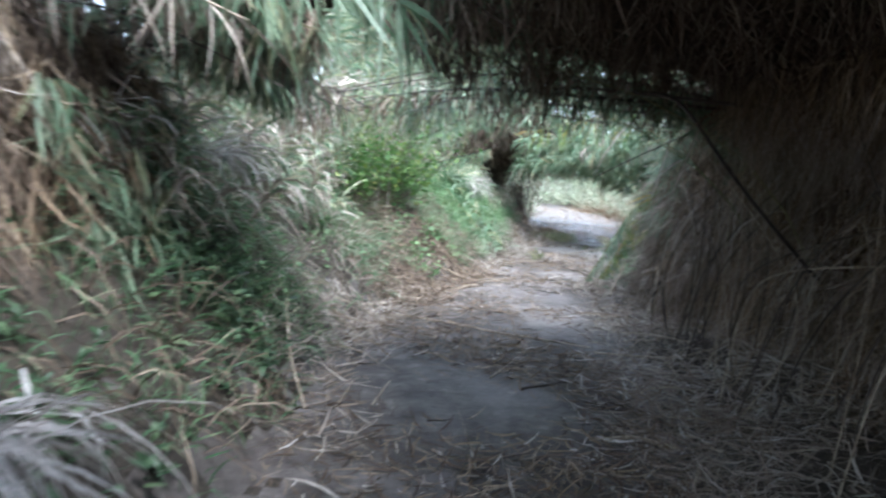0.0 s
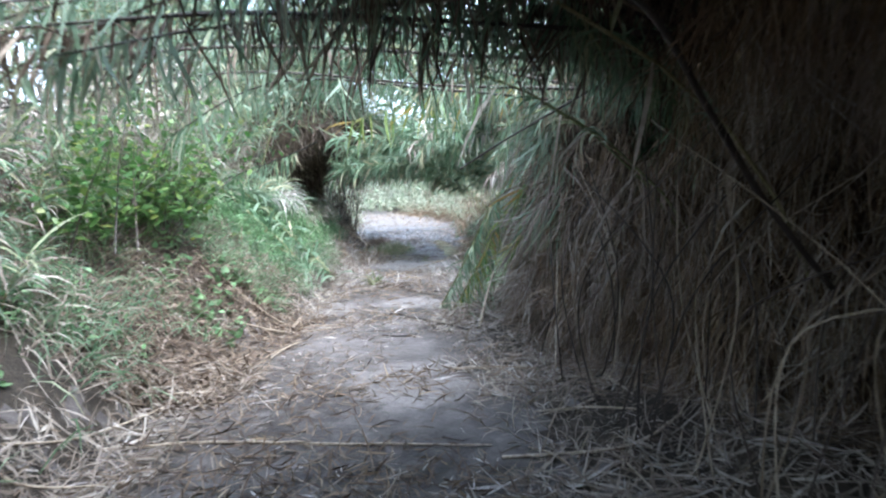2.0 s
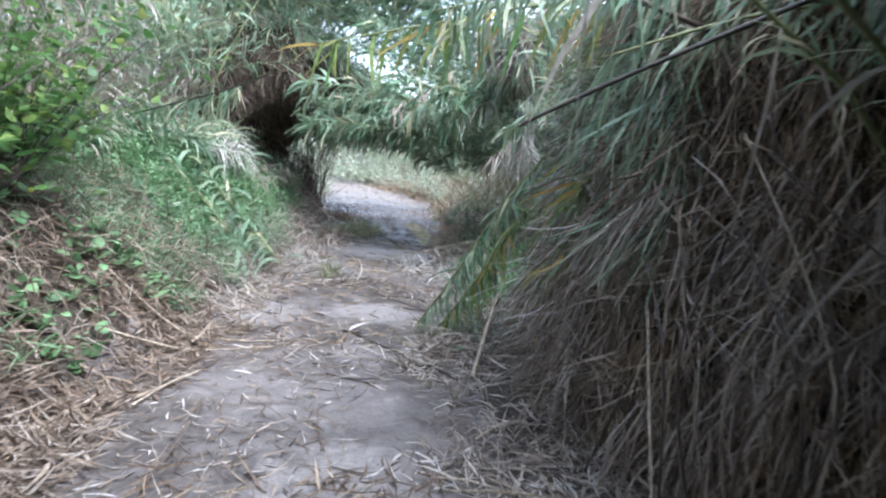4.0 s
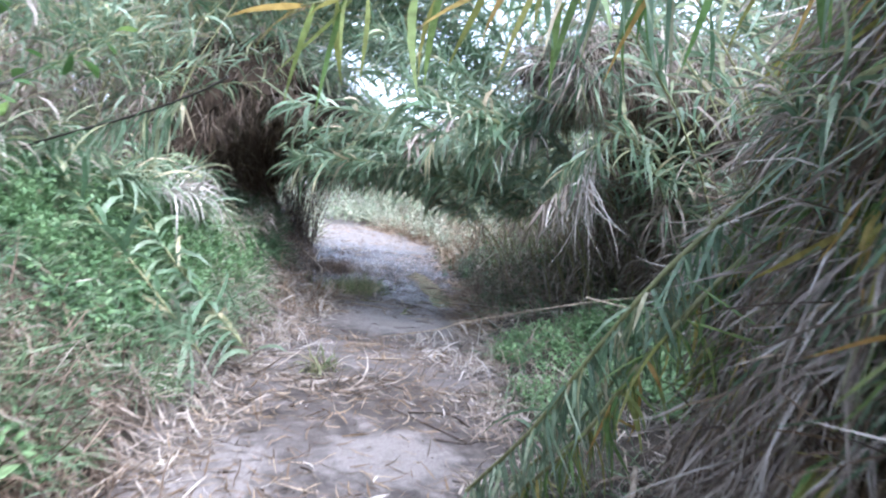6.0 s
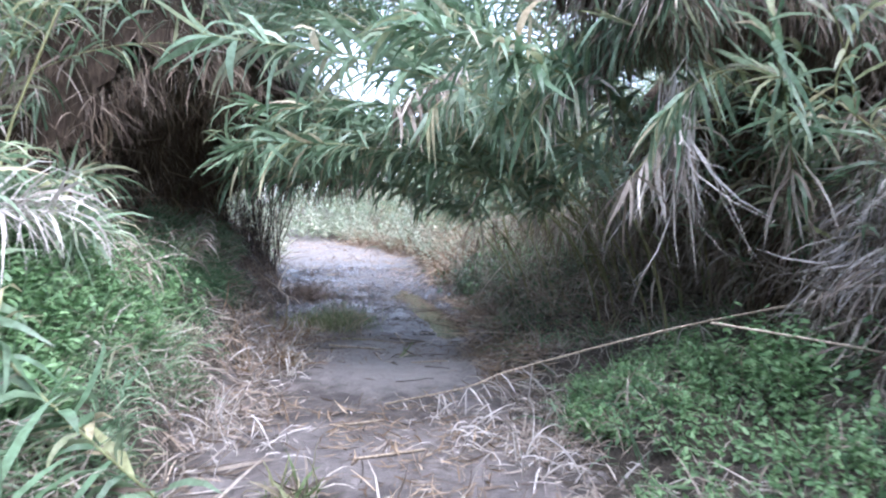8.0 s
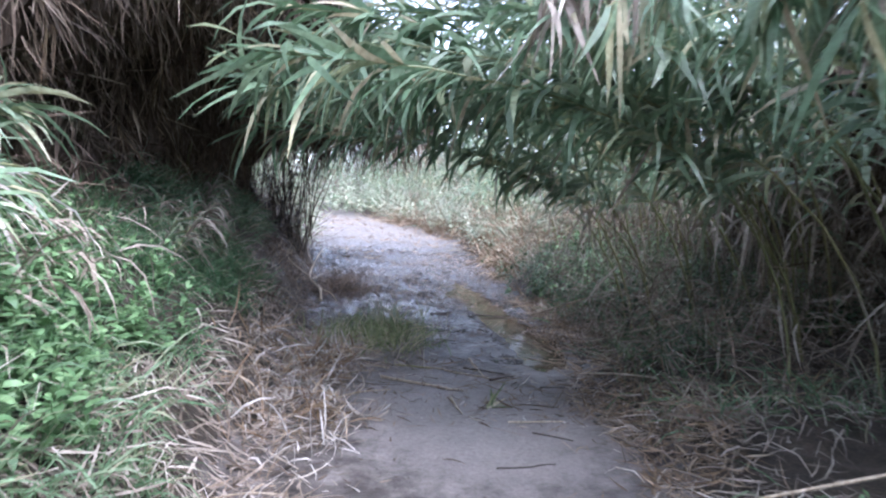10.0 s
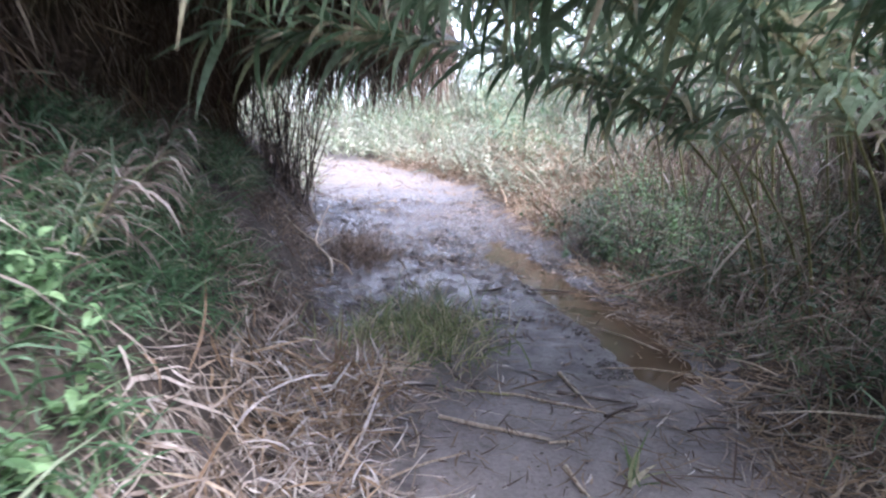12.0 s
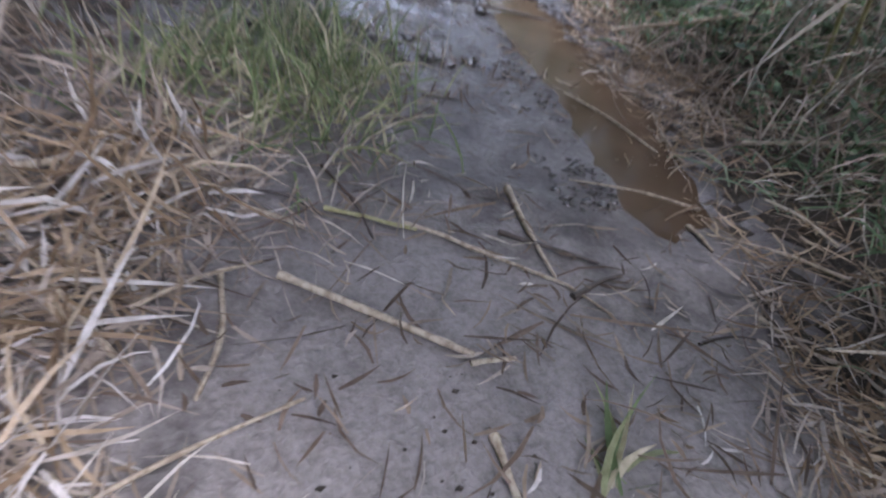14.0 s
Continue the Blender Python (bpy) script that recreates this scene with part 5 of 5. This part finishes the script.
fallen("fallen_cane", DRYC, flat((3.37, 15.06), (3.36, 14.97), (3.35, 14.88)), 0.012, 0.008, CANE_DRY)
fallen("fallen_cane", DRYC, flat((3.37, 15.06), (3.35, 14.8)), 0.008, 0.005, CANE_DRY)
fallen("fallen_cane", DRYC, flat((3.59, 14.57), (3.8, 14.52), (3.99, 14.5)), 0.007, 0.005, CANE_DRY)
fallen("fallen_cane", DRYC, flat((2.69, 16.11), (2.95, 16.3), (3.15, 16.6)), 0.014, 0.008, CANE_DRY)
fallen("fallen_cane", DRYC, flat((2.33, 16.22), (2.5, 16.25), (2.68, 16.33)), 0.014, 0.008, CANE_DRY)
fallen("fallen_cane", DRYC, flat((5.15, 16.5), (5.05, 16.28), (4.99, 16.1)), 0.010, 0.006, CANE_DRY)
fallen("fallen_cane", DRYC, flat((4.64, 15.7), (4.6, 15.53)), 0.011, 0.007, CANE_DRY)
fallen("fallen_cane", DRYC, flat((4.49, 15.2), (4.6, 15.0), (4.72, 14.84)), 0.008, 0.005, CANE_DRY)
fallen("fallen_stick", DARKC, flat((3.86, 15.43), (4.0, 15.47), (4.1, 15.48)), 0.012, 0.006, CANE_DARK)
fallen("fallen_stick", "dark wet stick lying across the churned mud", flat((4.22, 17.96), (4.8, 17.9), (5.31, 17.83)), 0.013, 0.008, CANE_DARK)
fallen("fallen_stick", DARKC, flat((3.75, 15.75), (4.05, 15.55)), 0.010, 0.006, CANE_DARK)
r = random.Random(64)
for k in range(46):
    y = r.uniform(15.8, 20.5) if k % 2 else r.uniform(2.0, 15.4)
    x = r.uniform(float(left_edge(y)) + 0.3, float(right_edge(y)) - 0.3)
    a, ln = r.uniform(-1.5, 1.4), r.uniform(0.12, 0.4)
    fallen("fallen_stick", "dark thin stick stuck in the mud", flat((x, y), (x + 0.5 * ln * math.cos(a) + 0.02, y + 0.5 * ln * math.sin(a) + r.uniform(-0.05, 0.05)), (x + ln * math.cos(a), y + ln * math.sin(a))), r.uniform(0.004, 0.008), 0.003, CANE_DARK, group="dark sticks on the mud")
fallen("fallen_cane", "dry cane lying on the weedy verge", [(5.35, 17.3, 0.14), (5.9, 16.95, 0.42), (6.7, 17.0, 0.6)], 0.012, 0.008, CANE_DRY)
fallen("fallen_cane", "dry cane lying on the weedy verge", [(5.3, 16.1, 0.1), (5.9, 15.5, 0.45), (6.5, 15.0, 0.6)], 0.011, 0.006, CANE_DRY)
root = fallen("fallen_branch", "pale forked dead branch stuck in the mud", [(3.0, 18.8, 0.0), (3.03, 19.1, 0.1), (2.95, 19.5, 0.2), (3.08, 20.0, 0.34), (3.25, 20.4, 0.5)], 0.018, 0.008, CANE_DRY)
for fork in ([(2.95, 19.5, 0.22), (2.78, 19.65, 0.34), (2.66, 19.95, 0.46)], [(3.03, 19.1, 0.12), (3.16, 18.98, 0.08), (3.2, 18.75, 0.02)], [(3.06, 19.9, 0.33), (3.0, 20.2, 0.5), (3.08, 20.45, 0.66)], [(2.97, 19.4, 0.2), (3.18, 19.6, 0.26), (3.36, 19.65, 0.28)]):
    part("fork", mesh_np("fork", *tube(spline(np.array(fork) - np.array(root.location), 8), 0.012, 0.005, 6), CANE_DRY), root)
fallen("leaning_cane", "bleached cane leaning out over the path", [(2.9, 13.3, 0.02), (3.45, 12.95, 0.2), (3.8, 12.85, 0.33), (4.97, 12.37, 0.68), (6.2, 11.9, 0.95)], 0.006, 0.011, CANE_DRY, leaves=40, leaf_mat=PALE, leaf_w=0.012, hang=0.6)
fallen("leaning_cane", "brown cane leaning in the weeds", [(4.55, 11.7, 0.85), (5.2, 11.2, 0.75), (6.2, 10.8, 0.55)], 0.008, 0.010, CANE_DRY)
fallen("leaning_cane", "green cane with long leaves fallen down the bank", [(1.35, 11.9, 0.16), (0.78, 12.05, 0.78), (0.36, 12.45, 1.25), (-0.15, 12.7, 1.75)], 0.006, 0.012, CANE_GREEN, leaves=130, leaf_mat=GREEN, leaf_len=0.5, leaf_w=0.042, hang=-0.1)
fallen("leaning_cane", "green cane with long leaves fallen down the bank", [(0.95, 11.4, 0.3), (0.45, 11.6, 0.9), (0.0, 11.95, 1.35), (-0.4, 12.3, 1.75)], 0.006, 0.012, CANE_GREEN, leaves=120, leaf_mat=GREEN, leaf_len=0.5, leaf_w=0.042, hang=-0.1)
fallen("leaning_cane", "grey cane with leafy twigs over the bank", [(1.0, 10.2, 2.2), (0.83, 10.52, 2.13), (0.43, 11.1, 2.0), (-0.4, 12.0, 1.75), (-1.0, 12.6, 1.5)], 0.007, 0.012, CANE_DARK, leaves=130, leaf_mat=GREEN, leaf_len=0.32, leaf_w=0.024, hang=0.6, t0=0.3)
for dx, dy, k in ((0.0, 0.0, 380), (0.26, 0.02, 300), (0.12, -0.2, 200)):
    fallen("leaning_cane", "green leafy cane drooping down to the mud", [(2.42 + dx, 9.54 + dy, 0.03), (2.575 + dx, 9.16 + dy, 0.54), (2.745 + dx, 8.93 + dy, 1.03), (2.94 + dx, 8.73 + dy, 1.46), (3.25 + dx, 8.4 + dy, 2.0), (3.7 + dx, 8.0 + dy, 2.5)], 0.009, 0.016, CANE_GREEN, "cane", "canes drooping to the path", k, YELLOW if dx == 0.12 else GREEN, 0.3, 0.017, 1.3)
fallen("overhanging_reed", "reed top with yellowing leaves hanging over the path", [(3.9, 7.4, 2.75), (2.9, 8.0, 2.7), (2.0, 8.6, 2.5), (1.25, 9.0, 2.3)], 0.012, 0.005, CANE_GREEN, "reed plant", "reeds over the path", 60, YELLOW, 0.42, 0.034, 0.6, 0.3)
fallen("overhanging_reed", "reed top with green leaves hanging over the path", [(3.9, 7.0, 2.7), (3.0, 7.5, 2.7), (2.3, 8.0, 2.6), (1.9, 8.3, 2.5)], 0.012, 0.005, CANE_GREEN, "reed plant", "reeds over the path", 46, GREEN, 0.42, 0.032, 0.7, 0.3)
r = random.Random(52)
for k in range(13):
    y, dz = r.uniform(4.7, 6.3), r.uniform(-0.16, 0.1)
    e = r.uniform(-1.6, 0.2)
    fallen("bent_reed", "reed bent over the path with hanging leaves", [(2.8 + r.uniform(-0.2, 0.3), y + r.uniform(-0.3, 0.3), 2.15), (1.5, y, 2.34 + dz), (0.5 + 0.3 * e, y + r.uniform(-0.25, 0.25), 2.36 + dz), (e, y + r.uniform(-0.6, 0.6), 2.08 + dz)], 0.012, 0.004, CANE_DARK, "reed plant", "reeds roofing the path", r.randint(110, 170), (GREEN, GREEN, BROWN, GREEN)[k % 4], 0.3, 0.015, 0.7)
for k in range(9):
    y, dz = r.uniform(2.9, 4.7), r.uniform(-0.1, 0.16)
    e = r.uniform(-1.3, -0.5)
    fallen("bent_reed", "reed bent over the bank with hanging leaves", [(-3.4, y + r.uniform(-0.4, 0.4), 2.0), (-2.4, y, 2.35 + dz), (-1.6 + 0.2 * e, y + r.uniform(-0.2, 0.2), 2.34 + dz), (e, y + r.uniform(-0.5, 0.5), 2.0 + dz)], 0.012, 0.004, CANE_DARK, "reed plant", "reeds roofing the bank", r.randint(70, 120), (GREEN, BROWN, GREEN, DRY)[k % 4], 0.27, 0.018, 0.5)
fallen("overhanging_reed", "green reed tip with long leaves hanging by the path", [(3.0, 5.6, 2.2), (2.5, 6.1, 2.15), (2.0, 6.4, 1.95)], 0.010, 0.004, CANE_GREEN, "reed plant", "reeds over the path", 24, GREEN, 0.34, 0.02, 0.8, 0.2)
fallen("overhanging_reed", "reed top with long pale green leaves hanging over the path", [(-1.9, 1.9, 2.5), (-1.2, 2.1, 2.45), (-0.6, 2.3, 2.3), (-0.2, 2.4, 2.15)], 0.010, 0.004, CANE_GREEN, "reed plant", "reeds over the path", 110, GREEN, 0.36, 0.022, 0.8)
fallen("overhanging_reed", "dry reed top with pale leaves hanging over the bank", [(-2.2, 2.2, 2.4), (-1.5, 2.5, 2.3), (-0.9, 2.6, 2.1)], 0.010, 0.004, CANE_DRY, "reed plant", "reeds over the path", 60, DRY, 0.32, 0.016, 0.9)
fallen("overhanging_reed", "green reed top with long leaves drooping over the path", [(5.6, 13.0, 3.05), (4.7, 12.95, 2.85), (4.1, 12.9, 2.6), (3.6, 12.85, 2.3)], 0.011, 0.004, CANE_GREEN, "reed plant", "reeds over the path", 70, GREEN, 0.42, 0.034, 0.7, 0.4)
fallen("overhanging_reed", "dry reed top with pale leaves drooping over the path", [(5.6, 12.8, 3.0), (4.8, 12.75, 2.8), (4.2, 12.7, 2.55), (3.85, 12.7, 2.35)], 0.011, 0.004, CANE_DRY, "reed plant", "reeds over the path", 46, DRY, 0.4, 0.026, 0.8, 0.5)
r = random.Random(17)
for x, y, z, m in ((1.95, 14.95, 2.2, GREEN), (2.35, 14.7, 2.15, GREEN), (2.8, 14.9, 2.15, GREEN), (3.0, 13.5, 2.35, DRY), (3.2, 13.3, 2.3, GREEN), (3.7, 12.6, 2.2, GREEN), (2.5, 15.5, 2.25, GREEN), (2.1, 15.8, 2.35, GREEN), (3.4, 14.4, 2.3, GREEN), (4.2, 11.9, 2.1, GREEN), (4.1, 12.0, 1.75, DRY)):
    fallen("overhanging_reed", "drooping pale reed tip over the path" if m is DRY else "drooping green reed tip over the path", [(x + 1.5, y + 0.4, z + 0.5), (x + 0.9, y + 0.2, z + 0.5), (x + 0.4, y + 0.1, z + 0.3), (x, y, z)], 0.009, 0.003, CANE_GREEN, "reed plant", "reeds over the path", r.randint(46, 64), m, 0.42, 0.03, 0.75, 0.45)
fallen("broken_cane", "thick brown broken cane leaning by the path", [(2.42, 8.15, 0.02), (2.6, 8.4, 0.28), (2.8, 8.65, 0.55)], 0.016, 0.012, CANE_DRY, leaves=40, leaf_mat=BROWN, leaf_len=0.22, leaf_w=0.01, hang=0.5)
fallen("leaning_cane", "pale dry cane leaning out of the reed wall", [(2.15, 5.9, 0.25), (2.35, 6.25, 0.6), (2.55, 6.6, 1.0)], 0.007, 0.006, CANE_DRY)
fallen("tunnel_branch", "dark bare branch slanting through the reed tunnel", [(1.3, 4.3, 2.2), (1.55, 4.1, 2.12), (1.95, 4.2, 1.75), (2.34, 4.32, 1.4), (2.9, 4.4, 0.9)], 0.012, 0.016, CANE_DARK, "branch", "branches in the tunnel")
fallen("tunnel_branch", "dark bare branch slanting through the reed tunnel", [(0.4, 5.0, 2.25), (1.0, 4.6, 2.25), (1.55, 4.1, 2.15), (2.2, 3.7, 2.05)], 0.009, 0.012, CANE_DARK, "branch", "branches in the tunnel")
fallen("tunnel_branch", "dark bare branch slanting through the reed tunnel", [(1.6, 6.2, 1.65), (1.9, 6.0, 1.85), (2.5, 5.7, 2.2)], 0.006, 0.010, CANE_DARK, "branch", "branches in the tunnel")
r = random.Random(31)
for k in range(64):
    x, y = 2.3 + 1.2 * r.random() ** 0.8, r.uniform(22.2, 24.3)
    s, t = r.uniform(-0.8, 0.7), r.uniform(0.35, 0.7)
    fallen("bare_cane", "bare brown cane standing at the edge of the thicket", [(x, y, 0.0), (x + s * 0.35, y + r.uniform(-0.2, 0.2), 2.7 * t * 0.6), (x + s, y + r.uniform(-0.5, 0.5), r.uniform(1.6, 2.8))], r.uniform(0.008, 0.015), 0.006, CANE_DARK, "cane", "bare canes at the bend", 9, BROWN, 0.2, 0.014, 0.5)
for x, z, n, ln in ((3.5, 2.6, 90, 0.75), (3.9, 2.6, 60, 0.6), (3.0, 2.4, 70, 0.4), (4.4, 2.6, 50, 0.45), (5.0, 2.7, 50, 0.6)):
    hanging_bundle("hanging_straw", "ragged brown dead leaves hanging from the thicket", (x, 23.0, z), n, ln, 0.02, BROWN, 0.14)
for k in range(70):
    y = r.uniform(2.5, 7.6)
    x = float(right_edge(y)) + r.uniform(0.25, 1.0)
    fallen("bare_cane", "dry bare cane leaning in the dead reed wall", [(x, y, 0.0), (x + r.uniform(-0.1, 0.3), y + r.uniform(-0.4, 0.4), 0.9), (x + r.uniform(-0.1, 0.5), y + r.uniform(-1.0, 1.0), r.uniform(1.2, 2.0))], 0.006, 0.003, CANE_DRY if k % 2 == 0 else CANE_DARK, "cane", "bare canes in the reed wall")
for k in range(56):
    y = r.uniform(1.0, 7.6)
    x, a, ln = float(right_edge(y)) + r.uniform(-0.2, 0.9), r.uniform(0, 3.14), r.uniform(0.25, 0.6)
    fallen("fallen_cane", "broken dry cane in the litter under the reeds", [(x, y, 0.02), (x + 0.5 * ln * math.cos(a), y + 0.5 * ln * math.sin(a), 0.07), (x + ln * math.cos(a), y + ln * math.sin(a), 0.03)], 0.007, 0.004, CANE_DRY, group="broken canes in the litter")
for k in range(34):
    left = k % 2
    y = r.uniform(3.5, 17.0)
    x, a, ln = (float(left_edge(y)) + r.uniform(0.0, 0.5)) if left else (float(right_edge(y)) + r.uniform(-0.3, 0.8)), r.uniform(0, 3.14), r.uniform(0.25, 0.7)
    fallen("fallen_cane", "broken dry cane in the litter beside the path", [(x, y, float(height(x, y)) + 0.02), (x + 0.5 * ln * math.cos(a), y + 0.5 * ln * math.sin(a), float(height(x, y)) + 0.04), (x + ln * math.cos(a), y + ln * math.sin(a), float(height(x, y)) + 0.02)], 0.007, 0.004, CANE_DRY, group="broken canes in the litter")
